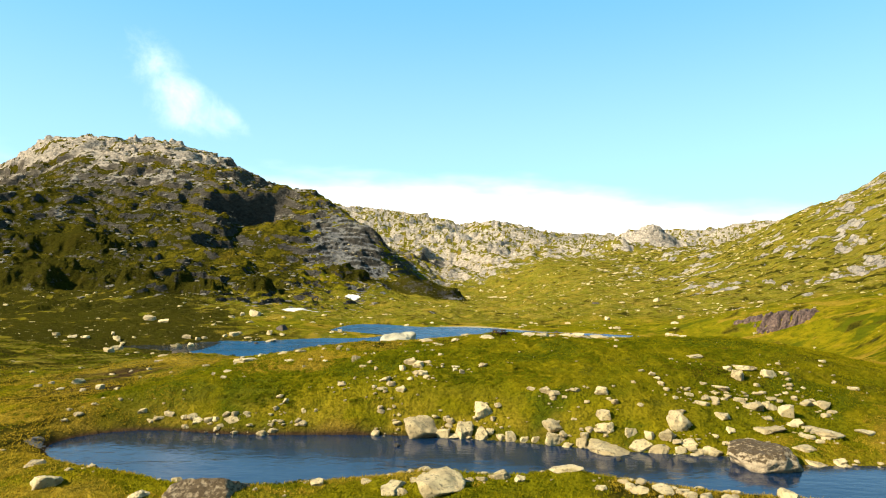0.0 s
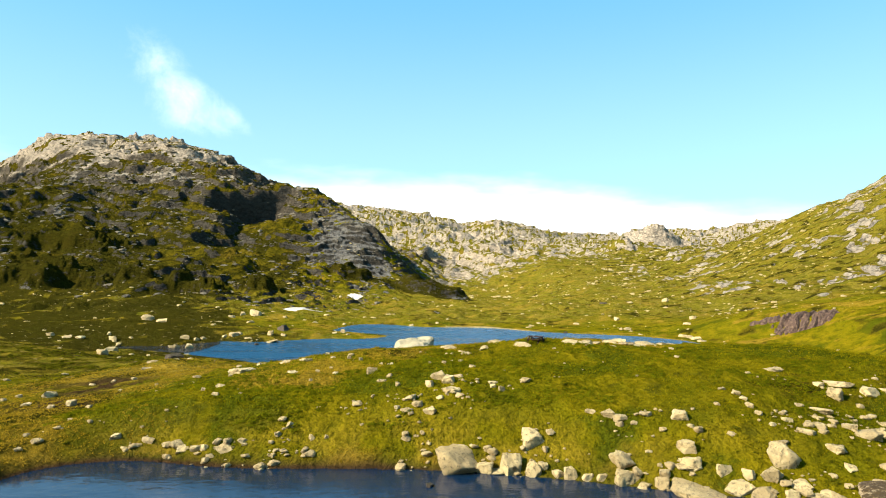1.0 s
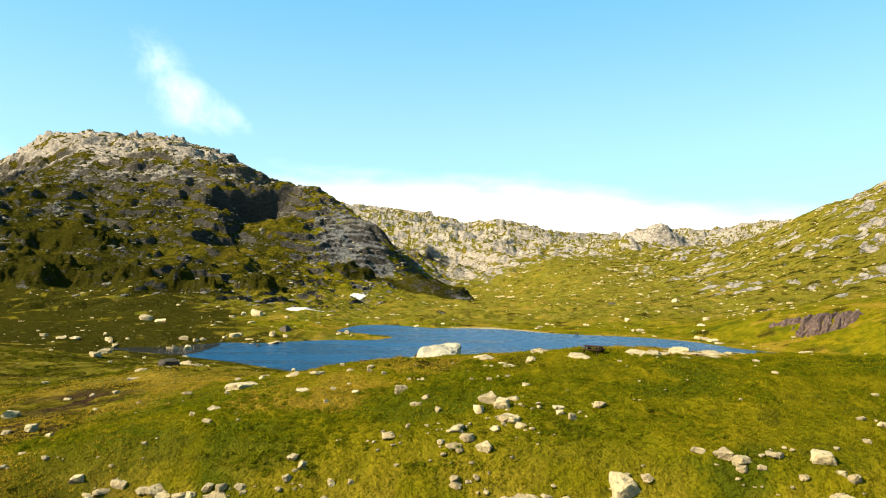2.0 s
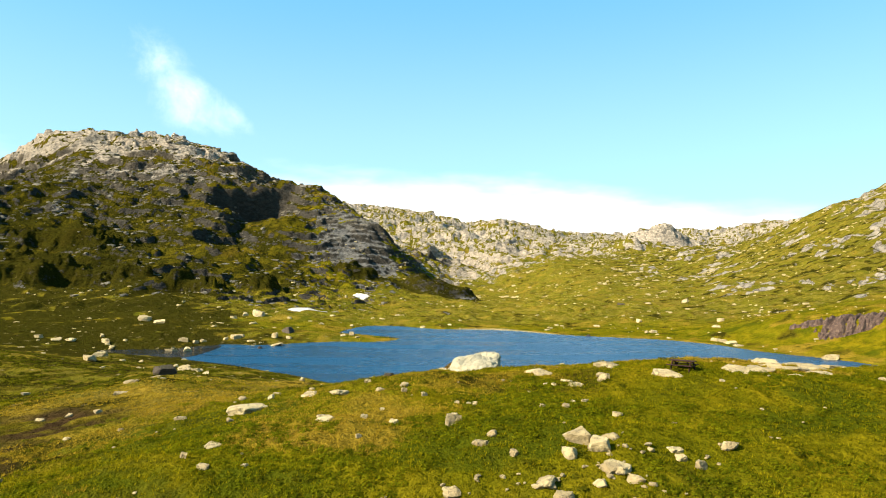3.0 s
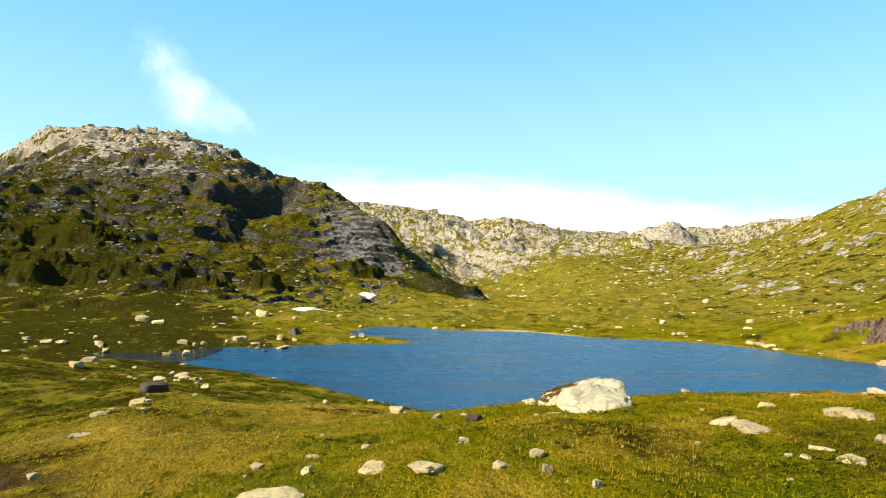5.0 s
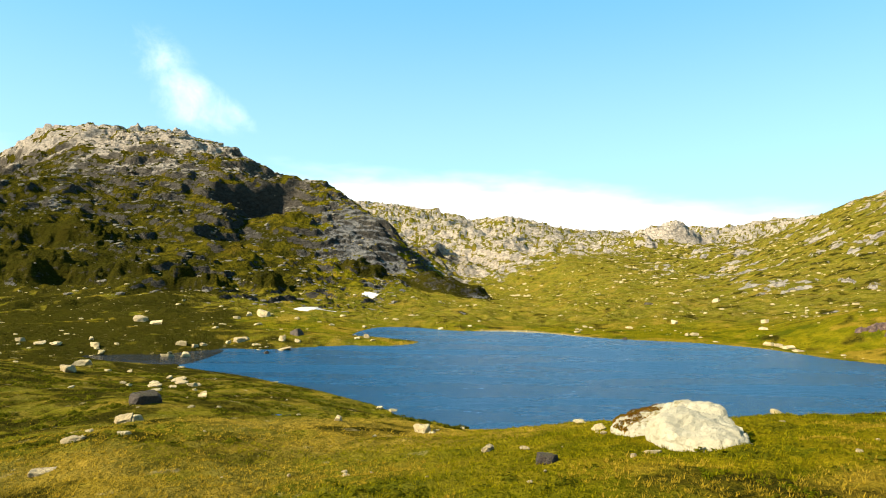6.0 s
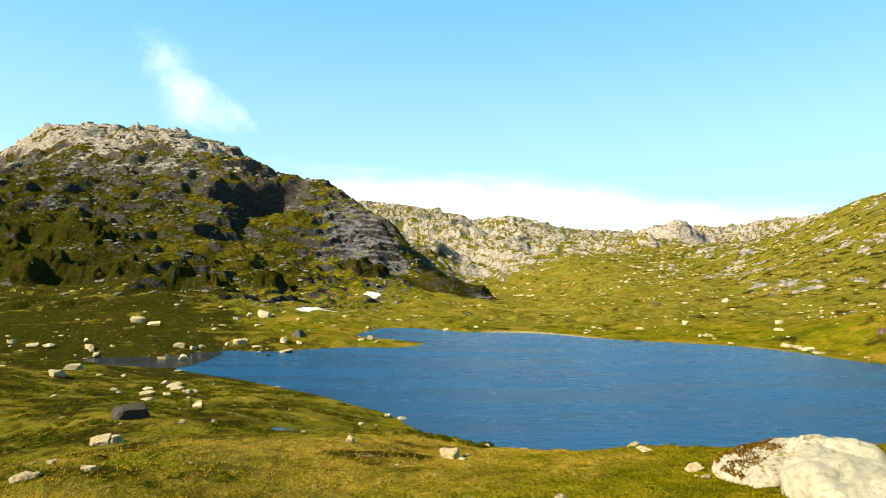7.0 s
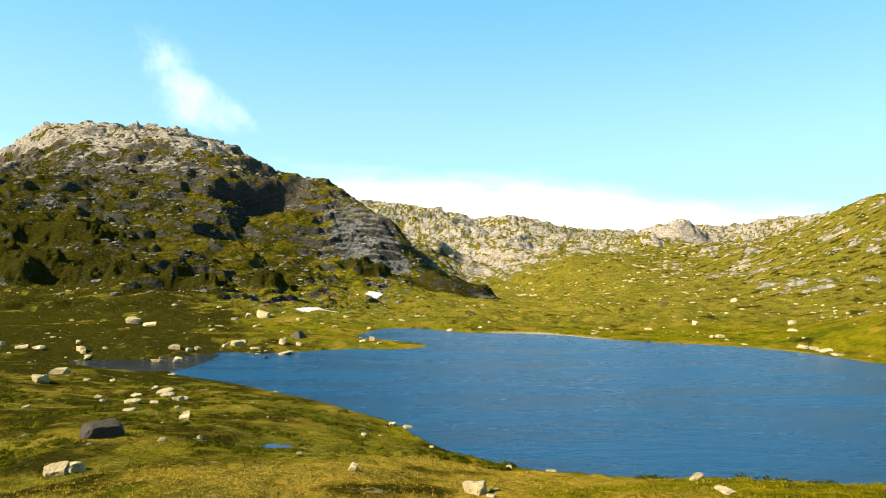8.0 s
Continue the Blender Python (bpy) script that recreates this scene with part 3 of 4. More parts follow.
    dry = np.maximum(dry, 0.6 * step(bump_at(x, y, -42, 76, 20, 20) + 0.4 * fbm(x, y, 8, 4, 0.6, 149), 0.3, 0.75))
    lush = step(fbm(x, y, 17, 4, 0.6, 107) + 0.22 * bump_at(x, y, 2, 62, 32, 10), 0.0, 0.45) * (1 - 0.7 * dry)
    lush = lush * (1 - 0.85 * bump_at(x, y, -20, 108, 24, 20))
    lush = np.maximum(lush, 0.9 * m["east"] * step(fine + patch, 0.0, 0.4))
    lush = np.maximum(lush, m["west"] * step(fine + 0.6 * patch, -0.1, 0.35))
    peat = np.maximum(1.2 * bump_at(x, y, -40, 82, 11, 6, -50), bump_at(x, y, -37, 70, 7, 4)) * step(fbm(x, y, 6, 4, 0.6, 113), -0.2, 0.25)
    peat = np.maximum(peat, np.exp(-np.maximum(m["pond"], 0) / (0.35 + 0.5 * np.abs(fine))) * step(m["pond"], -3, 0) * (0.4 + step(8 - x, 0, 20)) * step(y, 45, 50))
    straw = step(np.maximum(np.maximum(bump_at(x, y, -26, 123, 21, 10, 10), 0.6 * bump_at(x, y, -42, 98, 10, 6)), np.maximum(0.8 * bump_at(x, y, -18, 132, 14, 8, -10), 0.75 * bump_at(x, y, -20, 108, 17, 12))) + 0.45 * fbm(x, y, 10, 4, 0.6, 103), 0.25, 0.75)
    straw = np.maximum(straw, 0.9 * np.exp(-np.maximum(m["pond"], 0) / 2.0) * step(y, 49, 52) * step(fbm(x, y, 5, 3, 0.6, 151) + 0.3 * step(x, -20, -8), -0.05, 0.3) * (m["pond"] > 0.5))
    # heath scrub, laid thicker over the western hill as painted shade
    heath_shade = 1.2 * step(m["knob"], 0.08, 0.35) + 1.2 * step(m["bluff"] + 0.4 * fine, 0.05, 0.4) + step(z, 9, 24) * m["west"] * (0.35 + 0.65 * step(-x - 0.16 * y, 0, 90) + 0.45 * step(-x - 0.42 * y, -20, 70)) * (0.40 + 0.7 * step(fine + 0.9 * patch + 0.25 * slope, -0.25, 0.45)) * (1 - 0.5 * step(z, 220, 300)) + 1.3 * step(-x - 0.34 * y, -25, 50) * step(y, 230, 340) * (1 - m["west"]) * step(fine + 0.6 * patch, -0.5, 0.15) + 0.7 * m["east"] * step(fine + 0.6 * fbm(x, y, 6, 3, 0.6, 141), 0.08, 0.5) + 0.62 * (1 - straw) * step(-x - 0.12 * y, 5, 35) * step(y, 60, 100) * step(420 - y, 0, 120) * step(fbm(x, y, 11, 4, 0.6, 119), -0.1, 0.4)
    heath_shade = heath_shade + 1.1 * step(-x - 0.29 * y, -10, 26) * np.where(y < 230, 0.40 * step(fbm(x, y, 6, 4, 0.65, 165), -0.12, 0.22), step(fbm(x, y, 15, 4, 0.6, 163), -0.3, 0.15)) * (1 - 0.8 * straw) * (1 - m["west"])
    straw = np.maximum(straw, 0.6 * np.exp(-np.maximum(m["lake"], 0) / 5) * step(x, 20, 60) * step(y, 240, 270) * step(fine, -0.3, 0.2))
    verts = np.stack([x, y, z], -1).reshape(-1, 3)
    i = np.arange(nr - 1)[:, None] * na
    j = np.arange(na)[None]
    k = (j + 1) % na
    quads = np.stack([i + j, i + na + j, i + na + k, i + k], -1).reshape(-1, 4)
    me = bpy.data.meshes.new("ground")
    me.vertices.add(len(verts))
    me.vertices.foreach_set("co", verts.astype(np.float32).ravel())
    me.loops.add(quads.size)
    me.loops.foreach_set("vertex_index", quads.astype(np.int32).ravel())
    me.polygons.add(len(quads))
    me.polygons.foreach_set("loop_start", np.arange(len(quads), dtype=np.int32) * 4)
    me.polygons.foreach_set("use_smooth", np.ones(len(quads), bool))
    me.update(calc_edges=True)
    # steep: painted shade on western steeps and cliff, plus the knob's own dark rock
    for name, values in (("rock", rock), ("dry", dry), ("lush", lush), ("peat", peat), ("heath_shade", heath_shade), ("crag", m["crag"]), ("sand", np.exp(-np.maximum(m["lake"], 0) / 4) * step(y, 340, 390) * (m["lake"] < 50) * step(fbm(x, y, 40, 3, 0.5, 127), -0.25, 0.2) * step(x, -30, 10)), ("khaki", np.clip(m["east"] + 0.9 * step(y + 0.1 * np.abs(x), 390, 470) * (1 - m["west"]) + 0.7 * m["west"] * step(24 - z, 0, 12) + 0.8 * step(-x - 0.12 * y, -2, 20) * step(y, 62, 100) * step(430 - y, 0, 150), 0, 1)), ("straw", straw), ("pale", np.clip(m["rangey"] + 0.6 * m["east"] + m["pknob"], 0, 1)), ("steep", np.clip(step(m["knob"], 0.3, 0.5) + step(m["cliff"], 0.1, 0.3) + step(m["bluff"], 0.15, 0.4) + m["west"] * (0.35 + step(slope, 0.5, 1.0)) * (1 - 0.7 * step(z + 70 * patch, 190, 260)), 0, 1))):
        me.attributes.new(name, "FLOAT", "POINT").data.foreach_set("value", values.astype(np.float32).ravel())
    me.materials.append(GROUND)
    return tagged(new("ground", me), "rolling mountain ground of grass, scrub and bare rock", "ground", kind="structure")


def ground_z(x, y):
    return float(land(np.array([float(x)]), np.array([float(y)]))[0][0])


def water(name, ring, z, label, mat):
    ring = np.array(ring)
    mid = ring.mean(0)
    bm = bmesh.new()
    bm.faces.new([bm.verts.new((*(p + (p - mid) / np.linalg.norm(p - mid) * 1.5), z)) for p in ring])
    bmesh.ops.triangulate(bm, faces=bm.faces[:])
    me = bpy.data.meshes.new(name)
    bm.to_mesh(me)
    bm.free()
    me.materials.append(mat)
    return tagged(new(name, me), label, "water", kind="structure")


ground()
water("lake", LAKE, 0.0, "deep blue mountain lake, lightly rippled by wind", WATER)
water("cove", COVE, 0.03, "shallow brown arm of the lake, coloured dark for the hill it mirrors", COVE_WATER)
water("puddle", PUDDLE, PUDDLE_Z, "small still puddle in the dry grass", POND_WATER)
water("pond", POND, POND_Z, "small dark blue pond below the grassy knoll", POND_WATER)


# ---- things ----
def mesh_from(name, verts, faces, mat, smooth=True):
    me = bpy.data.meshes.new(name)
    me.from_pydata(verts, [], faces)
    me.polygons.foreach_set("use_smooth", [smooth] * len(me.polygons))
    me.materials.append(mat)
    me.update()
    return me


def stone_shape(seed, detail, cuts, flat=0.0):
    """A boulder of radius about 1: a ball cut by random planes and roughened."""
    rng = random.Random(seed)
    bm = bmesh.new()
    bmesh.ops.create_icosphere(bm, subdivisions=detail, radius=1.0)
    planes = []
    for _ in range(cuts):
        n = Vector((rng.gauss(0, 1), rng.gauss(0, 1), rng.gauss(0, 0.8))).normalized()
        planes.append((n, rng.uniform(0.45, 0.85)))
    planes.append((Vector((rng.uniform(-0.25, 0.25), rng.uniform(-0.25, 0.25), 1)).normalized(), 0.62 - flat))
    off = Vector((rng.uniform(-50, 50), rng.uniform(-50, 50), rng.uniform(-50, 50)))
    for v in bm.verts:
        for n, d in planes:
            over = v.co.dot(n) - d
            if over > 0:
                v.co -= n * over * 0.96
        v.co *= 1 + 0.14 * noise.noise(v.co * 1.5 + off) + 0.08 * noise.noise(v.co * 3.9 + off) + 0.035 * noise.noise(v.co * 9.5 + off)
    verts = [tuple(v.co) for v in bm.verts]
    faces = [tuple(v.index for v in f.verts) for f in bm.faces]
    bm.free()
    return verts, faces


STONES = {
    "a": [mesh_from("boulder", *stone_shape(10 + k, 4, 15), GRANITE, False) for k in range(9)],
    "r": [mesh_from("boulder", *stone_shape(40 + k, 4, 8), GRANITE) for k in range(4)],
    "m": [mesh_from("boulder", *stone_shape(50 + k, 5, 5, -0.25), MOSSY) for k in range(2)],
    "f": [mesh_from("boulder", *stone_shape(60 + k, 4, 13, 0.2), GRANITE, False) for k in range(6)],
    "s": [mesh_from("rock_slab", *stone_shape(70 + k, 4, 12, 0.25), GRANITE, False) for k in range(4)],
    "d": [mesh_from("boulder", *stone_shape(80 + k, 4, 10), DARK_STONE, False) for k in range(4)],
}
WORDS = {
    "a": "pale angular granite boulder lying in the grass", "r": "pale rounded granite boulder lying in the grass", "m": "large boulder with a mossy brown and green top",
    "f": "low flat pale granite boulder sunk in grass", "s": "bare pale rock slab level with the grass", "d": "dark weathered boulder, shaded on one face"}
TAKEN = []


def boulders(rows, group, on_water=None):
    rng = random.Random(group)
    xs, ys = np.array([r[1] for r in rows], float), np.array([r[2] for r in rows], float)
    zs = land(xs, ys)[0]
    for (kind, x, y, w, h), z in zip(rows, zs):
        z = max(z, on_water) if on_water is not None else z
        ob = new("rock_slab" if kind == "s" else "boulder", rng.choice(STONES[kind]))
        up = h * (0.5 if kind == "s" else 0.75 if kind == "f" else 0.8)
        deep = w * rng.uniform(0.42, 0.62) * (1.3 if kind in "fs" else 1.0)
        ob.matrix_world = Matrix.Translation((x, y + 0.4 * deep, z + up * 0.04)) @ Euler((rng.uniform(-0.15, 0.15), rng.uniform(-0.2, 0.2), rng.choice((0, math.pi)) + rng.uniform(-0.4, 0.4))).to_matrix().to_4x4() @ Matrix.Diagonal((w * 0.54, deep, up * 1.08, 1))
        tagged(ob, WORDS[kind], "rock slab" if kind == "s" else "boulder", group)
        TAKEN.append((x, y, w))


POND_NEAR = [("r", -0.3, 35.1, 2.7, 1.3), ("m", -12.5, 35.1, 4.4, 1.15), ("r", -21.8, 36.2, 1.9, 0.9), ("r", -7.1, 37.5, 1, 0.4), ("f", -2.9, 35.7, 2.1, 0.6), ("a", 2.1,
    37.2, 0.7, 0.3), ("a", 3.1, 37.6, 1.3, 0.4), ("a", 4.1, 36.7, 0.8, 0.4), ("f", 7, 37.9, 1.9, 0.3), ("a", 10.1, 34.2, 1.2, 0.4), ("f", 11.5, 34.5, 1.3, 0.4), ("a",
    12.6, 34.3, 1.2, 0.3), ("a", 17.9, 34.6, 1.2, 0.6), ("f", 14.7, 34.1, 1, 0.3), ("r", -16.3, 35.5, 1.2, 0.4), ("f", -25.2, 41, 1.2, 0.4), ("a", 8.3, 35.4, 0.7, 0.2),
    ("d", -3.5, 49.4, 0.6, 0.3), ("d", 11.9, 45.4, 0.5, 0.2)]
POND_SHORE = [("r", -1.7, 52.6, 3.5, 2.2), ("a", 3.1, 53.4, 2.4, 1.4), ("a", 1.5, 51.8, 1.9, 1.8), ("a", 2.9, 51.3, 1.1, 1.4), ("r", -0, 52.1, 1.6, 0.9), ("a", 5.1, 50.7,
    1.2, 1.1), ("a", 4.4, 51, 1.1, 0.6), ("a", 6.1, 50.4, 1, 0.5), ("r", 8.3, 50.7, 2, 1.1), ("a", 8.3, 49.6, 1.9, 1.1), ("a", 12.1, 50.5, 1.3, 1.1), ("a", 12, 49.5, 1.6,
    0.9), ("f", 11.7, 47.8, 3.7, 1.1), ("a", 10.1, 48.9, 1.4, 0.9), ("a", 14.1, 47.7, 1.9, 1), ("a", 13.7, 48.9, 1.1, 0.8), ("a", 15.2, 47.3, 1.8, 0.7), ("a", 16.2, 48.2,
    1.4, 1.1), ("r", 17.4, 49.3, 1.8, 1.4), ("a", 17.5, 47.6, 1.4, 0.6)]
POND_EAST = [("m", 21.1, 43.9, 4.7, 1.6), ("f", 24.7, 44.1, 2.4, 0.5), ("a", 26, 44.1, 1.3, 0.4), ("a", 18.6, 46.9, 1.2, 0.6), ("a", 14.9, 48.5, 0.9, 0.6), ("a", 16.7,
    47.1, 1.2, 0.6), ("a", 10.9, 49.8, 1, 0.5), ("a", 6.9, 50.2, 0.9, 0.5), ("a", 3.6, 51.8, 0.9, 0.5), ("f", 24.6, 45.3, 1.5, 0.5), ("a", 18.1, 46.9, 1, 0.4)]
KNOLL_EAST = [("a", 12.6, 52.7, 1.6, 0.8), ("a", 8.3, 54, 1.2, 0.6), ("a", 8.7, 53.1, 0.6, 0.4), ("f", 24.2, 64.5, 2, 0.4), ("a", 25.7, 58.3, 1.1, 1.2), ("f", 27.8, 60.7,
    2.4, 0.6), ("a", 29, 59.4, 2.3, 0.9), ("f", 30.8, 60.5, 1.2, 0.5), ("f", 22.7, 55.3, 1.7, 0.5), ("f", 20.1, 51.6, 1.8, 0.5), ("a", 21.1, 50, 1.5, 0.6), ("f", 24.3,
    52.3, 2.7, 0.8), ("r", 26.6, 51.7, 1.4, 1.2), ("f", 23.4, 48.1, 2.9, 0.7), ("f", 27.6, 48.7, 3.1, 0.9), ("r", 30.7, 54, 1.5, 0.7), ("f", 31.4, 49.3, 1.7, 0.5), ("a",
    23.6, 53.1, 1.2, 0.5), ("a", 25.9, 52.7, 1.3, 0.6)]
KNOLL_EAST_SMALL = [("f", 17.9, 50.6, 1.7, 0.4), ("a", 17.8, 55.5, 0.8, 0.3), ("a", 36.9, 65, 0.8, 0.3), ("a", 26.8, 50.6, 1.1, 0.6), ("f", 25.8, 47.6, 1.2, 0.4), ("a",
    19.5, 53, 0.9, 0.4), ("a", 18.1, 52.1, 0.8, 0.3), ("a", 21.6, 55.6, 0.8, 0.3), ("a", 25.9, 60.6, 1, 0.5), ("a", 26.1, 50, 0.9, 0.4), ("a", 20.8, 48.6, 0.9, 0.4),
    ("f", 31.1, 57.7, 0.8, 0.3), ("a", 15.1, 51.2, 0.7, 0.3), ("a", 12.9, 51.9, 0.6, 0.3)]
KNOLL_CREST = [("a", -2.2, 60.4, 1.5, 0.8), ("a", -3.5, 56.3, 1.2, 0.6), ("a", -4.5, 57, 0.9, 0.5), ("a", -2.9, 57.7, 0.7, 0.4), ("f", -2, 58.7, 1.2, 0.4), ("a", -8.7,
    66.3, 1.1, 0.7), ("a", 1.6, 58.9, 0.8, 0.5), ("a", -0.3, 65.3, 0.7, 0.3), ("a", -25.5, 56.6, 1.2, 0.5), ("a", -23.2, 56.4, 1.1, 0.5), ("a", -20.5, 55.3, 1.1, 0.5),
    ("a", -18.8, 55.1, 0.8, 0.4), ("a", -17.3, 54.6, 1.4, 0.6), ("a", -16.2, 55.1, 1, 0.4), ("a", -11.6, 55.4, 0.5, 0.6), ("a", -10.6, 55.4, 0.5, 0.3), ("a", -6.1, 60.3,
    0.6, 0.4), ("a", -21.7, 56, 0.9, 0.4), ("f", -24.5, 55.8, 1, 0.4)]
PEAT_STONES = [("a", -40.7, 74.1, 1.8, 0.8), ("a", -34.6, 67.3, 1.1, 0.7), ("f", -40.4, 70.3, 1.1, 0.4), ("a", -43.7, 74.4, 0.9, 0.4), ("a", -30.9, 63.1, 0.8, 0.3), ("a",
    -38.1, 86.1, 1, 0.4), ("a", -44.1, 72.4, 0.9, 0.3), ("f", -15.9, 68.6, 1.2, 0.4), ("a", -36.2, 66.9, 0.8,
    0.3), ("a", -60.9, 98.5, 1.2, 0.4), ("a", -40.1, 85.6, 0.9, 0.4)]
KNOLL_TOP = [("f", -22.4, 74.3, 3.1, 0.8), ("a", -2.9, 61.5, 1.6, 1), ("a", -7.5, 62.2, 0.9, 0.3), ("a", -6.9, 62.6, 0.6, 0.4), ("a", -12, 67.6, 0.6, 0.3), ("a", -13.8,
    69, 0.5, 0.4), ("a", -13.6, 65, 0.5, 0.3), ("f", 1, 60.5, 0.9, 0.3), ("a", 1.1, 59.7, 0.7, 0.4), ("a", -21.6, 62.6, 0.4, 0.4), ("f", -21, 64.4, 1, 0.2), ("a", -3.7,
    60, 0.8, 0.6)]
# the dark one at (-14.1, 88.7) stands in for a rounded, mossy shrub
KNOLL_BACK = [("d", -14.1, 88.7, 1.3, 0.6), ("f", -18.7, 77.6, 1.5, 0.4), ("f", -16.6, 76.7, 1.7, 0.4), ("a", -21.6, 78.4, 0.6, 0.5), ("a", -24.5, 81.1, 0.7, 0.3), ("a", -11.9, 75.2, 0.5, 0.4), ("a",
    -10.5, 73.1, 0.6, 0.4), ("f", -41.2, 95.8, 1.5, 0.5), ("f", -0.9, 76.6, 0.9, 0.3), ("a", 1.5, 76.4, 0.8, 0.4), ("f", 3.3, 80.3, 1.6, 0.4), ("f", -2.3, 81.8, 1.6,
    0.3), ("a", -8.4, 71.8, 0.4, 0.2), ("a", -7.7, 71.9, 0.4, 0.2), ("a", -3.8, 67.5, 0.5, 0.3), ("a", -42.7, 85.7, 0.9, 0.3), ("a", -33.5, 73.6, 0.7, 0.3), ("f", -63.2,
    116.2, 1.5, 0.5)]
SLABS = [("s", 9.2, 72.8, 1.9, 0.7), ("s", 14.3, 78.4, 2.3, 0.8), ("a", 129.5, 270, 6.8, 3.2), ("s", 17.2, 85.6, 2.1, 0.4), ("f", 4.7, 72.7, 2.0, 0.5), ("s", 21, 88, 2.4,
    0.7), ("s", 25, 91, 3.3, 0.6), ("f", 13.6, 95, 1.8, 0.5), ("a", 11.3, 93, 1, 0.4), ("a", 8, 95.5, 0.9, 0.35), ("s", 12, 75, 1.6, 0.6), ("s", 11, 73.6, 1.8, 0.6), ("s", 16.5, 79.5, 2.2, 0.7), ("s", 17, 77.4, 1.6, 0.5), ("s", 19.5, 82, 2.4, 0.6), ("f", 13.4, 73.5, 0.9, 0.3), ("s", 22.5, 85, 2.2, 0.6)]
LAKE_EDGE = [("a", 2.6, 81.1, 1.6, 0.5), ("a", 1.3, 74.6, 1, 0.6), ("f", -2, 80.1, 1.8, 0.4), ("f", -0.3, 75.1, 1.3, 0.3), ("f", -1.8, 76, 0.6, 0.2), ("a", -2.3, 76.3,
    0.4, 0.2), ("a", -7.4, 70.9, 0.4, 0.4), ("a", -2.6, 67.1, 0.4, 0.3), ("a", -14.9, 80.2, 0.6, 0.3), ("f", -8.6, 67.9, 0.5, 0.2), ("a", -12.9, 71, 0.4, 0.2), ("f", -16,
    69.5, 1.3, 0.3)]
BENCH = [("a", -107.4, 214, 4.5, 2.5), ("d", -54.4, 137.4, 3.2, 2.2), ("a", -49, 123, 2.1, 1.1), ("a", -56.9, 163.1, 1.7, 0.9), ("a", -49.3, 138.8, 1.1, 0.4), ("f", -73,
    182, 3.1, 0.7), ("a", -70.9, 185.4, 1.5, 0.7), ("a", -100.9, 230.8, 2, 0.8), ("a", -84.5, 193.2, 1.7, 0.8), ("a", -71.5, 196.1, 2.6, 1.2), ("f", -81, 211.8, 3.7,
    0.9), ("a", -48.1, 145.1, 0.8, 0.5), ("f", -76.8, 161.6, 1.3, 0.5), ("a", -29, 123, 1, 0.6), ("a", -35.4, 134.3, 0.7, 0.3), ("a", -33.1, 202.6, 1.7, 1), ("f", -16.8,
    139.7, 0.9, 0.3), ("f", -8.3, 110.5, 1, 0.3), ("f", -19.9, 116.4, 0.7, 0.2), ("a", -65.2, 240, 1.5, 0.8)]
BENCH_SMALL = [("a", -20.6, 118.1, 2.1, 1.2), ("a", -43.7, 103.6, 1.8, 0.6), ("a", -40.7, 104.5, 1.1, 0.4), ("a", -48.9, 121.3, 2.1, 1), ("a", -114.1, 231.5, 5.5, 2.2),
    ("f", -78.3, 207.6, 3.4, 0.9), ("f", -71.6, 198, 2.3, 0.8), ("a", -58, 166.5, 1.6, 0.8), ("f", -84.4, 207.2, 2.7, 0.9), ("a", -176.7, 302.8, 4.1, 2.1), ("a", -85.8,
    219.4, 2.1, 0.8), ("a", -78.5, 183.8, 1.4, 0.6), ("a", -9.6, 98.7, 1, 0.5), ("a", -43.1, 103.8, 0.6, 0.3)]
FAR_SHORE = [("a", -112, 294.5, 5.2, 2.2), ("a", -118.8, 294.5, 5.6, 1.5), ("d", -85.6, 303.6, 2.5, 1.4), ("f", -82.3, 314.6, 6.5, 1.6), ("d", -83.9, 344.9, 6.2, 4.1),
    ("a", -87.1, 331.8, 4.1, 3.3), ("a", -122, 316.6, 5.1, 2.5), ("a", -117, 316.1, 3.3, 1.8), ("a", -115, 320, 3.5, 1.7), ("a", -104.6, 329.8, 6.5, 2.8), ("a", -102.1,
    332.2, 3.5, 2.2), ("a", -107.6, 327.8, 3.4, 1.7), ("a", -150.3, 305.6, 4.5, 2.9), ("a", -156, 314.3, 2.4, 1.8), ("a", -163, 302.1, 5.4, 1.9), ("f", -168.6, 300.2,
    4.6, 1.5), ("a", -170.3, 383.9, 9.5, 3.7), ("a", -156.6, 372, 6.8, 3), ("a", -122.1, 429.3, 9, 4.8)]
FAR_SHORE_EAST = [("a", -130.5, 431.1, 5.5, 3), ("a", -128.5, 402.7, 4.2, 2.2), ("a", -54.4, 351, 3.5, 2.8), ("a", -57.6, 343.5, 2.5, 1.4), ("d", 61.4, 359.7, 2.9, 1.4),
    ("a", 142.9, 399.2, 4.1, 2.7), ("a", 97.9, 373.4, 4.3, 2), ("a", 94.2, 374.3, 3, 1.8), ("f", 131.4, 374.7, 5.1, 2), ("f", 115, 313.9, 5.2, 1.4), ("a", 115.1, 328.7,
    5.1, 1.9), ("a", 169.1, 524.7, 8.5, 3.6), ("d", 117.2, 510.6, 7.4, 4.4), ("a", 103.1, 417.4, 3.8, 2.9), ("a", -7, 414.8, 2.9, 1.4), ("f", -22.8, 411.4, 3.4, 1.4),
    ("a", 113.5, 333.8, 4.4, 2), ("a", 115.5, 321.9, 5, 1.9), ("a", -80.6, 332.4, 3.1, 1.7)]
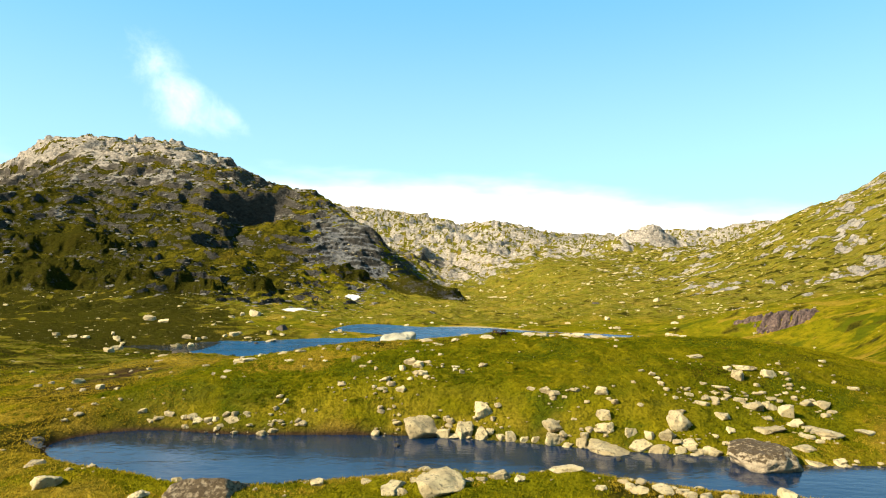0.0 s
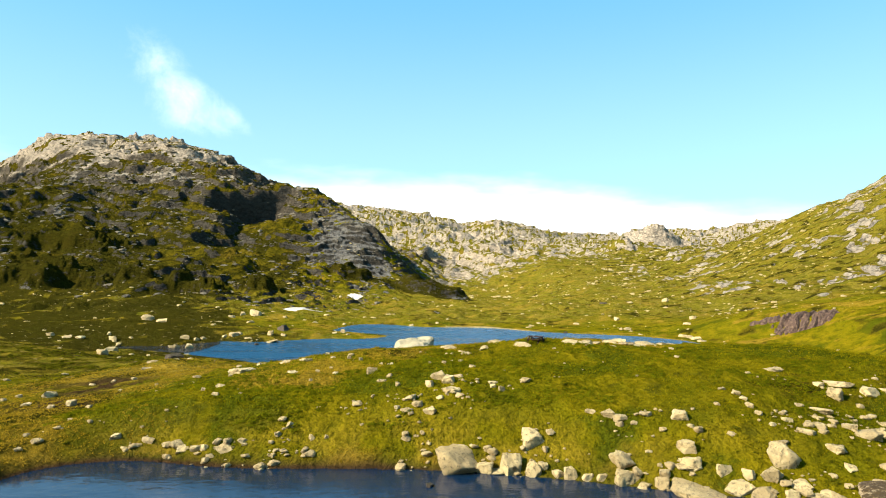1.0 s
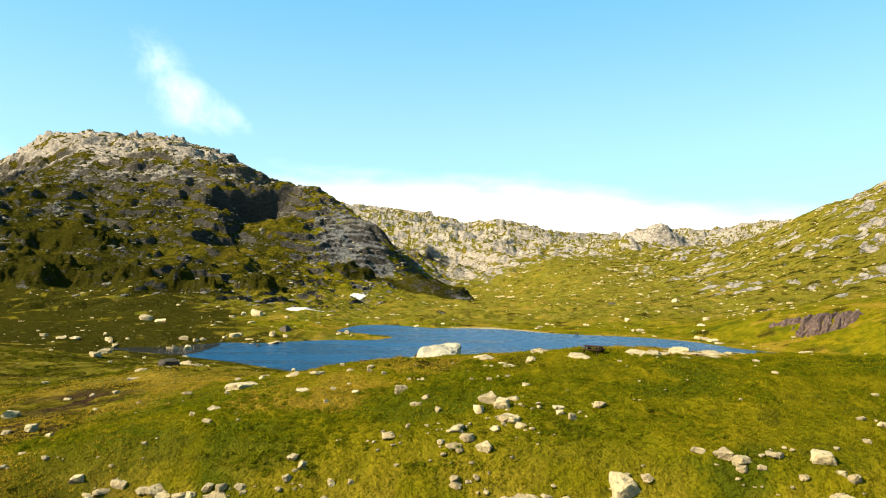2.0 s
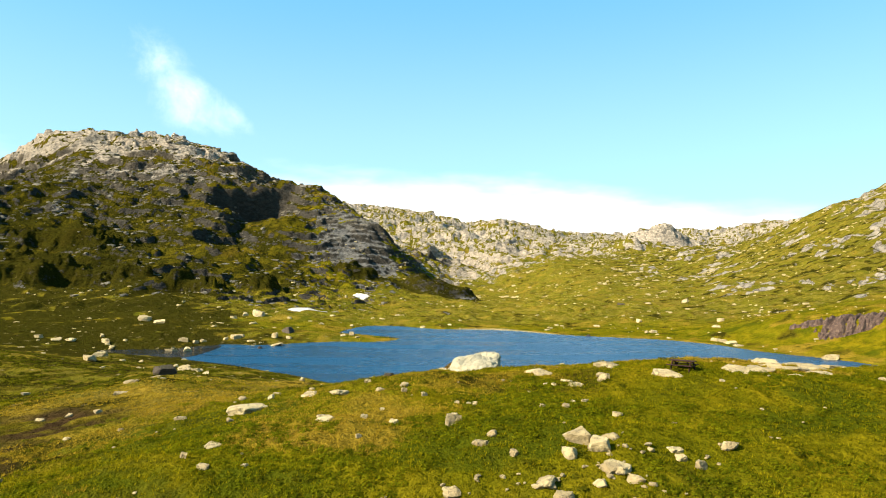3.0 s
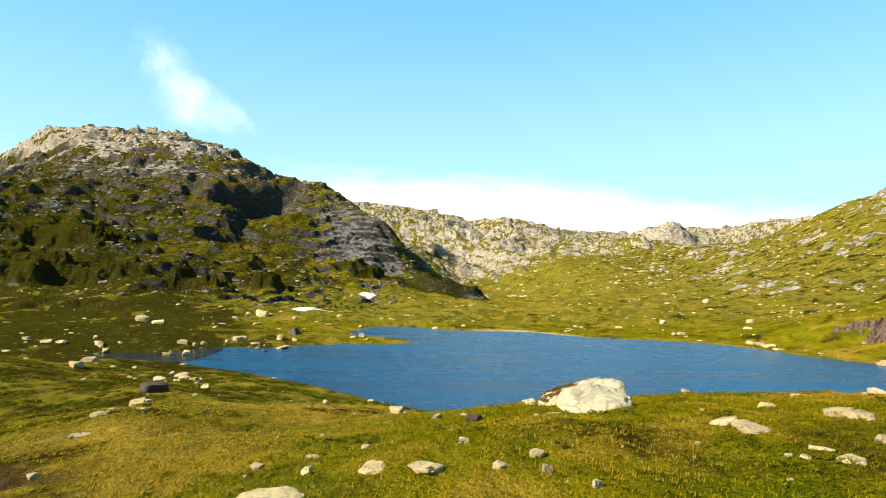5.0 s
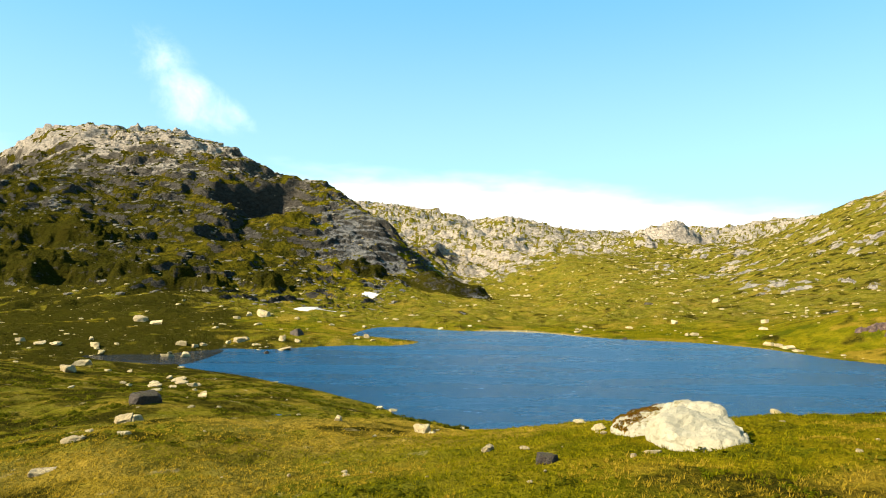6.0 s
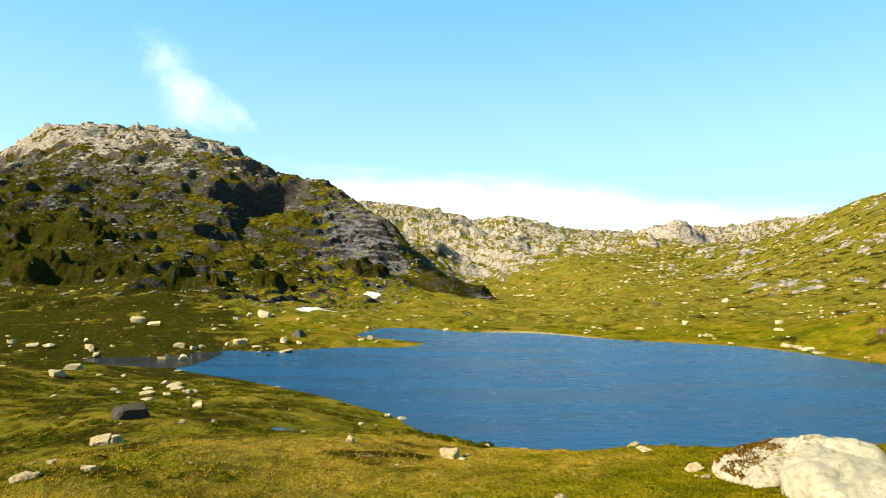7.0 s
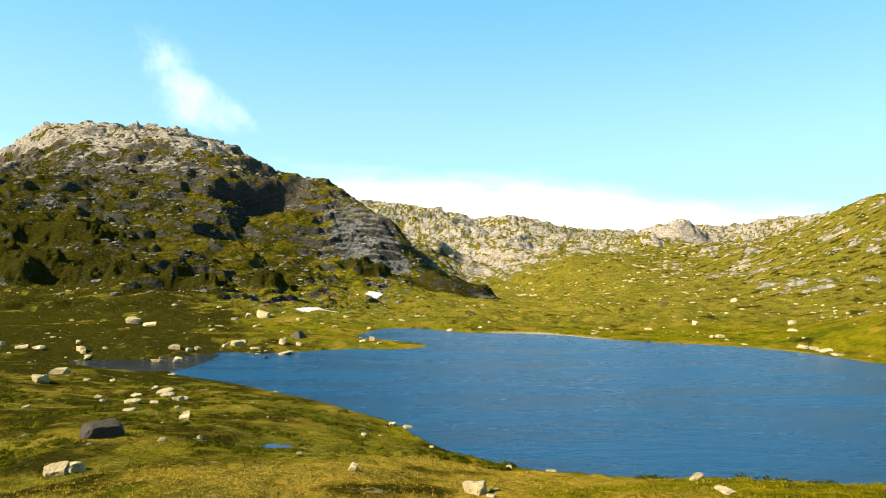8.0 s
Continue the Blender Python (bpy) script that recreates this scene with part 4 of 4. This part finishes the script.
for rows, group, level in (
        (POND_NEAR, "boulders on the near bank of the pond", POND_Z), (POND_SHORE, "boulders along the far shore of the pond", POND_Z), (POND_EAST, "boulders along the far shore of the pond", POND_Z),
        (KNOLL_EAST, "boulders on the knoll", None), (KNOLL_EAST_SMALL, "boulders on the knoll", None), (KNOLL_CREST, "boulders on the knoll", None), (PEAT_STONES, "boulders in the peat hollow", None),
        (KNOLL_TOP, "boulders on the knoll", None), (KNOLL_BACK, "boulders on the knoll", None), (SLABS, "rock slabs on the knoll", None), (LAKE_EDGE, "boulders above the lake", None),
        (BENCH, "boulders on the western bench", None), (BENCH_SMALL, "boulders on the western bench", None), (FAR_SHORE, "boulders on the far shore", 0.0), (FAR_SHORE_EAST, "boulders on the far shore", 0.0)):
    boulders(rows, group, level)


def part(name, bm, mat, parent, label=""):
    me = bpy.data.meshes.new(name)
    bm.to_mesh(me)
    bm.free()
    me.materials.append(mat)
    ob = new(name, me)
    ob.parent = parent
    return tagged(ob, label)


def worn_block(bm, corners, seed, slot):
    """A hull of corners, rounded and roughened, added to a mesh."""
    hull = bmesh.new()
    for c in corners:
        hull.verts.new(c)
    bmesh.ops.convex_hull(hull, input=hull.verts[:])
    bmesh.ops.delete(hull, geom=[v for v in hull.verts if not v.link_faces], context="VERTS")
    for _ in range(5):
        bmesh.ops.subdivide_edges(hull, edges=hull.edges[:], cuts=1, use_grid_fill=True)
        bmesh.ops.smooth_vert(hull, verts=hull.verts[:], factor=0.32, use_axis_x=True, use_axis_y=True, use_axis_z=True)
    bmesh.ops.triangulate(hull, faces=hull.faces[:])
    hull.normal_update()
    off = Vector((seed * 3.7, seed * 1.3, seed * 2.1))
    for v in hull.verts:
        q = v.co + off
        ledge = abs(noise.noise(Vector((q.x * 0.5, q.y * 0.5, q.z * 2.2))))
        v.co += v.normal * (0.30 * noise.noise(q * 0.55) + 0.13 * noise.noise(q * 1.5) + 0.05 * noise.noise(q * 4.0) + 0.022 * noise.noise(q * 10.0) - 0.09 * max(0.0, 0.10 - ledge) / 0.10)
    at = [bm.verts.new(v.co) for v in hull.verts]
    for f in hull.faces:
        bm.faces.new([at[v.index] for v in f.verts]).material_index = slot
    hull.free()


def great_boulder():
    """The long whale-backed boulder at the knoll's edge: a broad block and a lower wing behind it."""
    x, y = -6.6, 93.2
    low = ground_z(x, y)
    bm = bmesh.new()
    block = [(-2.3, -3.1, -0.7), (1.1, -4.9, -0.5), (2.2, -3.9, -0.6), (2.9, 0.0, -0.9), (1.7, 4.2, -1.0), (-2.1, 0.2, -0.9),
             (-2.3, -2.8, 1.35), (-0.6, -3.9, 1.15), (1.2, -4.5, 0.75), (2.0, -3.7, 0.8), (2.5, -1.4, 1.3), (2.5, 1.3, 1.35), (2.4, 3.0, 1.6), (1.3, 3.2, 1.6), (-1.9, 0.3, 1.15)]
    wing = [(-2.8, 4.1, -1.0), (-2.5, 0.2, -0.8), (1.6, 3.6, -1.0), (0.6, 6.8, -1.3), (-1.8, 6.5, -1.2),
            (-2.7, 4.0, -0.1), (-2.3, 0.8, 0.1), (-1.9, 5.6, 0.1), (-0.5, 4.6, 0.7), (1.3, 3.5, 1.35), (2.3, 3.0, 1.5), (0.5, 5.4, 0.7), (-0.4, 0.9, 0.75)]
    worn_block(bm, block, 3, 0)
    worn_block(bm, wing, 5, 1)
    me = bpy.data.meshes.new("great_boulder")
    bm.to_mesh(me)
    bm.free()
    me.polygons.foreach_set("use_smooth", [True] * len(me.polygons))
    me.materials.append(PALE_STONE)
    me.materials.append(PALE_MOSSY)
    ob = new("great_boulder", me)
    ob.matrix_world = Matrix.Translation((x, y, low - 0.28))
    rng = random.Random(31)
    bm = bmesh.new()
    me.update()
    tops = [v for v in me.vertices if v.normal.z > 0.45 and v.co.y > 3.3 + 0.5 * v.co.x and v.co.x < 0.3 and v.co.z > -0.2]
    for v in rng.sample(tops, min(1500, len(tops))):
        if noise.noise(v.co * 1.3) < -0.12:
            continue
        for _ in range(3):
            d = (v.normal + Vector((rng.uniform(-1, 1), rng.uniform(-1, 1), rng.uniform(-0.3, 0.6)))).normalized()
            e = d.orthogonal().normalized() * rng.uniform(0.03, 0.06)
            bm.faces.new([bm.verts.new(v.co - e), bm.verts.new(v.co + e), bm.verts.new(v.co + d * rng.uniform(0.05, 0.13))])
    part("moss", bm, MOSS, ob, "russet and olive cushions of moss and grass")
    TAKEN.append((x - 0.8, y - 1.5, 6.5))
    TAKEN.append((x - 0.6, y + 2.0, 5.5))
    tagged(ob, "huge cream-white boulder with a russet mossy shoulder", "boulder")


great_boulder()


def strew(name, shapes, places, sizes, turns, mat, label, category, smooth=False):
    """Many small copies of a few shapes, joined into one mesh of uncountable stuff."""
    verts, faces, start = [], [], 0
    pick = np.random.RandomState(len(places)).randint(0, len(shapes), len(places))
    for k, (v, f) in enumerate(shapes):
        v, f = np.array(v, float), np.array(f, int)
        mine = pick == k
        n = int(mine.sum())
        if not n:
            continue
        q = v[None] * sizes[mine][:, None]
        c, s = np.cos(turns[mine])[:, None], np.sin(turns[mine])[:, None]
        q = np.stack([q[..., 0] * c - q[..., 1] * s, q[..., 0] * s + q[..., 1] * c, q[..., 2]], -1) + places[mine][:, None]
        verts.append(q.reshape(-1, 3))
        faces.append((f[None] + start + (np.arange(n) * len(v))[:, None, None]).reshape(-1, 3))
        start += n * len(v)
    verts, faces = np.concatenate(verts), np.concatenate(faces)
    me = bpy.data.meshes.new(name)
    me.vertices.add(len(verts))
    me.vertices.foreach_set("co", verts.astype(np.float32).ravel())
    me.loops.add(faces.size)
    me.loops.foreach_set("vertex_index", faces.astype(np.int32).ravel())
    me.polygons.add(len(faces))
    me.polygons.foreach_set("loop_start", np.arange(len(faces), dtype=np.int32) * 3)
    me.polygons.foreach_set("use_smooth", np.full(len(faces), smooth))
    me.update(calc_edges=True)
    me.materials.append(mat)
    return tagged(new(name, me), label, category, kind="stuff")


def clear_of(x, y, gap=0.4):
    """Which places keep clear of the boulders."""
    ok = np.ones(len(x), bool)
    for bx, by, w in TAKEN:
        ok &= (x - bx) ** 2 + (y - by - 0.25 * w) ** 2 > (0.5 * w * gap + 0.1) ** 2
    return ok


def field(n, x0, x1, y0, y1, seed):
    rs = np.random.RandomState(seed)
    return rs.uniform(x0, x1, n), rs.uniform(y0, y1, n), rs


def tuft_shape(seed, blades=6):
    rng = random.Random(seed)
    v, f = [], []
    for k in range(blades):
        a = 2 * math.pi * k / blades + rng.uniform(-0.5, 0.5)
        r, lean, h, w = rng.uniform(0.10, 0.65), rng.uniform(0.35, 0.85), rng.uniform(0.55, 1.0), rng.uniform(0.09, 0.16)
        px, py = r * math.cos(a), r * math.sin(a)
        v += [(px - w * math.sin(a), py + w * math.cos(a), -0.08), (px + w * math.sin(a), py - w * math.cos(a), -0.08), (px + lean * math.cos(a), py + lean * math.sin(a), h)]
        f.append((3 * k, 3 * k + 1, 3 * k + 2))
    return v, f


def scrub_shape(seed, leaves=34, leaf=0.235):
    rng = random.Random(seed)
    v, f = [], []
    for k in range(leaves):
        d = Vector((rng.gauss(0, 1), rng.gauss(0, 1), abs(rng.gauss(0, 0.8)) + 0.1)).normalized()
        c = Vector((d.x, d.y, d.z * 0.75)) * rng.uniform(0.55, 1.0)
        u = d.orthogonal().normalized()
        u.rotate(Matrix.Rotation(rng.uniform(0, 6.28), 3, d))
        w = d.cross(u)
        r = leaf * rng.uniform(0.72, 1.28)
        v += [tuple(c + u * r), tuple(c - 0.5 * u * r + 0.8 * w * r), tuple(c - 0.5 * u * r - 0.8 * w * r + 0.3 * d * r)]
        f.append((3 * k, 3 * k + 1, 3 * k + 2))
    return v, f


def grass_stuff():
    x, y, rs = field(215000, -75, 75, 30, 132, 5)
    keep = np.abs(x + 6) < 0.63 * (y + 22)
    x, y = x[keep], y[keep]
    z, m = land(x, y)
    dryness = fbm(x, y, 24, 4, 0.6, 101)
    keep = (m["pond"] > 0.4) & (m["lake"] > 1) & clear_of(x, y) & (rs.uniform(0, 1, len(x)) < np.clip(60 / y, 0.35, 1.0) * step(132 - y, 0, 45))
    keep &= bump_at(x, y, -40, 82, 11, 6, -50) < 0.4
    x, y, z, dryness = x[keep], y[keep], z[keep], dryness[keep]
    n = len(x)
    size = rs.uniform(0.09, 0.20, n)[:, None] * np.stack([np.ones(n), np.ones(n), rs.uniform(0.7, 1.25, n)], -1)
    pts, turns = np.stack([x, y, z], -1), rs.uniform(0, 6.28, n)
    dry = dryness + 0.35 * np.exp(-np.maximum(m["pond"][keep], 0) / 3) + 0.15 * perlin(x / 2.0, y / 2.0, 9) - 0.45 * bump_at(x, y, 8, 64, 30, 11) + 0.4 * bump_at(x, y, -34, 88, 17, 9, -50) + 0.6 * bump_at(x, y, -33, 119, 24, 13, 10) + 0.25 * bump_at(x, y, -42, 76, 20, 20) + 0.25 * bump_at(x, y, -22, 106, 18, 14) > 0.14
    shapes = [tuft_shape(k) for k in range(6)]
    strew("grass", shapes, pts[~dry], size[~dry], turns[~dry], GRASS, "short olive green mountain grass on the knoll", "grass")
    strew("dry_grass", shapes, pts[dry], size[dry], turns[dry], DRY_GRASS, "dry golden grass in patches on the knoll", "grass")


def scrub_stuff():
    x, y, rs = field(26000, -120, 70, 34, 235, 6)
    z, m = land(x, y)
    patchy = fbm(x, y, 9, 3, 0.6, 119) + 0.12 * step(-x, 15, 40) + 0.10 * bump_at(x, y, -12, 62, 16, 8)
    keep = (m["pond"] > 0.6) & (m["lake"] > 2) & clear_of(x, y) & (patchy > 0.25) & (x > -0.75 * (y + 30)) & (bump_at(x, y, -36, 88, 17, 11, -50) < 0.4) & (bump_at(x, y, -33, 121, 26, 11, 14) < 0.35) & (bump_at(x, y, -18, 105, 18, 18) < 0.5)
    x, y, z = x[keep], y[keep], z[keep]
    n = len(x)
    size = (rs.uniform(0.22, 0.6, n) * np.clip(y / 90, 0.7, 1.5))[:, None] * np.stack([np.ones(n), rs.uniform(0.8, 1.3, n), rs.uniform(0.45, 0.8, n)], -1)
    strew("low_scrub", [scrub_shape(k) for k in range(5)], np.stack([x, y, z - 0.05], -1), size, rs.uniform(0, 6.28, n), SCRUB, "low dark green heather and dwarf juniper scrub", "scrub")

    x, y, rs = field(15000, -34, 34, 53, 84, 16)
    z, m = land(x, y)
    want = fbm(x, y, 7, 4, 0.6, 171) + 0.28 * bump_at(x, y, -16, 61, 16, 7) + 0.16 * bump_at(x, y, 10, 65, 26, 9)
    keep = (m["pond"] > 2.5) & clear_of(x, y) & (want > 0.24)
    x, y, z = x[keep], y[keep], z[keep]
    n = len(x)
    size = rs.uniform(0.16, 0.42, n)[:, None] * np.stack([np.ones(n), rs.uniform(0.8, 1.3, n), rs.uniform(0.5, 0.9, n)], -1)
    strew("dwarf_willow", [scrub_shape(20 + k, 52, 0.15) for k in range(5)], np.stack([x, y, z - 0.04], -1), size, rs.uniform(0, 6.28, n), GREEN_SCRUB, "low bright green dwarf willow clumps in the grass", "scrub")


def small_stones():
    shapes = [stone_shape(200 + k, 2, 9) for k in range(8)]
    # among the boulders of the pond's far shore and over the knoll
    x, y, rs = field(20000, -32, 42, 33, 100, 7)
    z, m = land(x, y)
    want = 1.1 * np.exp(-np.maximum(m["pond"], 0) / 2.2) * step(x, -30, 2) + 0.55 * bump_at(x, y, 24, 52, 10, 6, 30) + 0.5 * bump_at(x, y, -3, 58, 4, 3) + 0.35 * bump_at(x, y, -20, 56, 8, 2.5) + 0.02
    keep = (m["pond"] > -0.3) & (rs.uniform(0, 1, len(x)) < want * step(fbm(x, y, 4, 2, 0.5, 17), -0.2, 0.3))
    x, y, z = x[keep], y[keep], z[keep]
    n = len(x)
    size = (0.08 + 0.40 * rs.uniform(0, 1, n) ** 2.6)[:, None] * np.stack([rs.uniform(0.8, 1.5, n), rs.uniform(0.8, 1.2, n), rs.uniform(0.5, 0.9, n)], -1)
    strew("loose_stones", shapes, np.stack([x, y, z + 0.03], -1), size, rs.uniform(0, 6.28, n), GRANITE, "loose pale stones among the boulders and grass", "stones")
    # on the western bench and round the lake
    x, y, rs = field(10500, -330, 240, 100, 640, 8)
    z, m = land(x, y)
    clump = step(fbm(x, y, 38, 3, 0.6, 29), 0.05, 0.4)
    want = 0.03 + 0.16 * clump + 0.55 * np.exp(-np.abs(m["lake"] - 3) / 4) * step(fbm(x, y, 30, 2, 0.5, 33) + 0.25 * step(x, 60, 100), -0.1, 0.25) * step(y, 255, 300)
    want = want * (1 - step(x, 0, 60) * step(260 - y, 0, 60))
    keep = (m["lake"] > -1) & (rs.uniform(0, 1, len(x)) < want) & (x > -0.72 * (y + 60))
    x, y, z = x[keep], y[keep], z[keep]
    n = len(x)
    size = ((0.25 + 1.1 * rs.uniform(0, 1, n) ** 3) * np.clip(y / 260, 0.6, 1.5))[:, None] * np.stack([rs.uniform(0.8, 1.6, n), rs.uniform(0.8, 1.2, n), rs.uniform(0.45, 0.8, n)], -1)
    strew("lakeside_stones", shapes, np.stack([x, y, z + 0.1], -1), size, rs.uniform(0, 6.28, n), HILL_STONE, "scattered pale stones round the lake", "stones")
    # over the eastern hillside and the valley head
    x, y, rs = field(42000, -140, 640, 300, 1350, 9)
    z, m = land(x, y)
    clump = step(fbm(x + 0.6 * y, y - 0.4 * x, 44, 4, 0.66, 39), 0.14, 0.40)
    want = (0.010 + 0.62 * clump) * np.clip(step(x - 0.1 * y, 20, 160) + 0.5 * step(y, 480, 620), 0, 1)
    keep = (m["lake"] > 3) & (rs.uniform(0, 1, len(x)) < want) & (x < 0.80 * (y + 30))
    x, y, z = x[keep], y[keep], z[keep]
    n = len(x)
    size = ((0.28 + 1.9 * rs.uniform(0, 1, n) ** 5) * np.clip(y / 600, 0.6, 1.7))[:, None] * np.stack([rs.uniform(0.8, 1.7, n), rs.uniform(0.8, 1.3, n), rs.uniform(0.4, 0.75, n)], -1)
    strew("hillside_stones", shapes, np.stack([x, y, z + 0.2], -1), size, rs.uniform(0, 6.28, n), HILL_STONE, "pale stones and small outcrops strewn over the hillside", "stones")

    # ledges and blocks over the western hill
    x, y, rs = field(10500, -640, -60, 480, 1280, 12)
    z, m = land(x, y)
    clump = step(fbm(x, y + 0.5 * x, 30, 4, 0.65, 157), 0.02, 0.35)
    keep = (m["west"] > 0.4) & (rs.uniform(0, 1, len(x)) < 0.06 + 0.65 * clump) & (x > -0.68 * (y + 30))
    x, y, z = x[keep], y[keep], z[keep]
    n = len(x)
    size = ((0.9 + 3.0 * rs.uniform(0, 1, n) ** 3) * np.clip(y / 800, 0.7, 1.4))[:, None] * np.stack([rs.uniform(1.0, 2.2, n), rs.uniform(0.8, 1.2, n), rs.uniform(0.4, 0.8, n)], -1)
    strew("hill_blocks", [stone_shape(240 + k, 1, 7) for k in range(8)], np.stack([x, y, z + 0.1], -1), size, rs.uniform(-0.5, 0.5, n), WEATHERED, "weathered grey blocks strewn over the scrubby hill", "stones")


grass_stuff()
scrub_stuff()
small_stones()


def board(name, size, at, turn, mat, parent):
    """A sawn board with worn edges."""
    bm = bmesh.new()
    bmesh.ops.create_cube(bm, size=1.0)
    for v in bm.verts:
        v.co = Vector((v.co.x * size[0], v.co.y * size[1], v.co.z * size[2]))
    bmesh.ops.bevel(bm, geom=bm.edges[:], offset=min(size) * 0.14, segments=1, affect="EDGES")
    bm.transform(Matrix.Translation(at) @ Euler(turn).to_matrix().to_4x4())
    return part(name, bm, mat, parent)


def picnic_table(x, y, turn):
    root = new("picnic_table")
    root.matrix_world = Matrix.Translation((x, y, ground_z(x, y) + 0.01)) @ Matrix.Rotation(radians(turn), 4, "Z") @ Matrix.Scale(0.82, 4)
    for k in range(5):
        board("tabletop_board", (1.95, 0.14, 0.055), (0, -0.30 + 0.15 * k, 0.76), (0, 0, 0), TIMBER, root)
    for side in (-1, 1):
        for k in range(2):
            board("bench_board", (1.95, 0.14, 0.055), (0, side * (0.66 + 0.15 * k), 0.45), (0, 0, 0), TIMBER, root)
    for end in (-0.72, 0.72):
        for side in (-1, 1):
            board("leg", (0.09, 0.14, 0.92), (end, side * 0.46, 0.36), (side * 0.50, 0, 0), TIMBER, root)
        board("crossbeam", (0.05, 1.56, 0.10), (end + 0.055, 0, 0.38), (0, 0, 0), TIMBER, root)
        board("table_bearer", (0.05, 0.72, 0.09), (end + 0.055, 0, 0.69), (0, 0, 0), TIMBER, root)
        board("brace", (0.55, 0.06, 0.05), (end * 0.66, 0, 0.55), (0, math.copysign(0.62, end), 0), TIMBER, root)
    return tagged(root, "dark weathered wooden picnic table with two fixed benches", "picnic table")


picnic_table(6.2, 74.0, -40)


def rock_outcrop(x, y, turn):
    """A bare scar of steeply dipping dark strata in the eastern hillside, with loose blocks along its upper rim."""
    root = new("rock_outcrop")
    root.matrix_world = Matrix.Translation((x, y, ground_z(x, y)))
    c, s = math.cos(radians(turn)), math.sin(radians(turn))
    na, nb = 150, 96
    a, b = np.meshgrid(np.linspace(-21, 17, na), np.linspace(-11, 13, nb))
    px, py = x + a * c - b * s, y + a * s + b * c
    ragged = fbm(a, b, 7, 4, 0.6, 181)
    body = np.sqrt(((a - 1.5 - 0.35 * b) / 11.5) ** 2 + (b / 9.0) ** 2)
    tip = np.sqrt(((a + 11) / 9.5) ** 2 + ((b - 2.5 + 0.10 * a) / 2.6) ** 2)
    inside = step(1.12 - np.minimum(body, tip) + 0.42 * ragged, 0.0, 0.30)
    dip = (0.90 * a - 0.42 * b + 2.6 * fbm(a, b, 11, 3, 0.5, 183)) / 4.2
    beds = 0.0
    for wave, tall, seed in ((1.0, 1.5, 191), (0.42, 0.7, 193), (0.17, 0.3, 197)):
        ph = dip / wave + 0.5 * fbm(a, b, 6 * wave, 2, 0.5, seed)
        f = ph - np.floor(ph)
        beds = beds + tall * (np.where(f < 0.7, f / 0.7, (1 - f) / 0.3) - 0.4)
    lift = inside * (0.7 + beds * step(9.5 - b, 0, 7) + 0.8 * ragged) - (1 - inside) * 0.9
    verts = np.stack([px - x, py - y, land(px, py)[0] + lift - root.matrix_world.translation.z], -1).reshape(-1, 3)
    keep = inside.reshape(-1) > 0.0
    quads = [(j * na + i, j * na + i + 1, (j + 1) * na + i + 1, (j + 1) * na + i) for j in range(nb - 1) for i in range(na - 1)]
    face = new("rock_face", mesh_from("rock_face", verts.tolist(), [q for q in quads if keep[list(q)].any()], STRATA, False))
    face.parent = root
    rng = random.Random(77)
    for k in range(9):
        u, v = rng.uniform(-2, 12), rng.uniform(6.0, 9.5)
        ob = new("block", mesh_from("block", *stone_shape(300 + k, 3, 12), STRATA, False))
        ob.parent = root
        wx, wy = x + u * c - v * s, y + u * s + v * c
        ob.matrix_local = Matrix.Translation((wx - x, wy - y, ground_z(wx, wy) - root.matrix_world.translation.z + 0.3)) @ Euler((rng.uniform(-0.4, 0.4), rng.uniform(-0.4, 0.4), rng.uniform(0, 6))).to_matrix().to_4x4() @ Matrix.Diagonal((rng.uniform(0.7, 1.9), rng.uniform(0.7, 1.2), rng.uniform(0.6, 1.3), 1))
    return tagged(root, "dark purple-brown outcrop of steeply tilted rock strata", "rock outcrop")


rock_outcrop(154, 303, -32)


def snow_patch(x, y, long, wide, turn, seed):
    rng = np.random.RandomState(seed)
    c, s = math.cos(radians(turn)), math.sin(radians(turn))
    n, rings = 40, 6
    wob = 1 + 0.22 * np.sin(np.arange(n) * 2 * np.pi / n * 3 + seed) + 0.15 * rng.uniform(-1, 1, n)
    pts = [(0.0, 0.0)] + [(r / rings * wob[k] * long * math.cos(2 * math.pi * k / n), r / rings * wob[k] * wide * math.sin(2 * math.pi * k / n)) for r in range(1, rings + 1) for k in range(n)]
    px, py = np.array([x + a * c - b * s for a, b in pts]), np.array([y + a * s + b * c for a, b in pts])
    thick = np.array([0.9] + [0.9 * (1 - (r / rings) ** 2) - 0.05 for r in range(1, rings + 1) for k in range(n)])
    pz = land(px, py)[0] + thick
    faces = [(0, 1 + k, 1 + (k + 1) % n) for k in range(n)]
    faces += [(1 + r * n + k, 1 + (r + 1) * n + k, 1 + (r + 1) * n + (k + 1) % n, 1 + r * n + (k + 1) % n) for r in range(rings - 1) for k in range(n)]
    ob = new("snow_patch", mesh_from("snow_patch", list(zip(px, py, pz)), faces, SNOW))
    return tagged(ob, "last thin patch of old white snow in a hollow", "snow patch", "snow patches below the western hill")


snow_patch(-111, 510, 14, 7, 8, 1)
snow_patch(-89, 642, 8, 8, 0, 2)
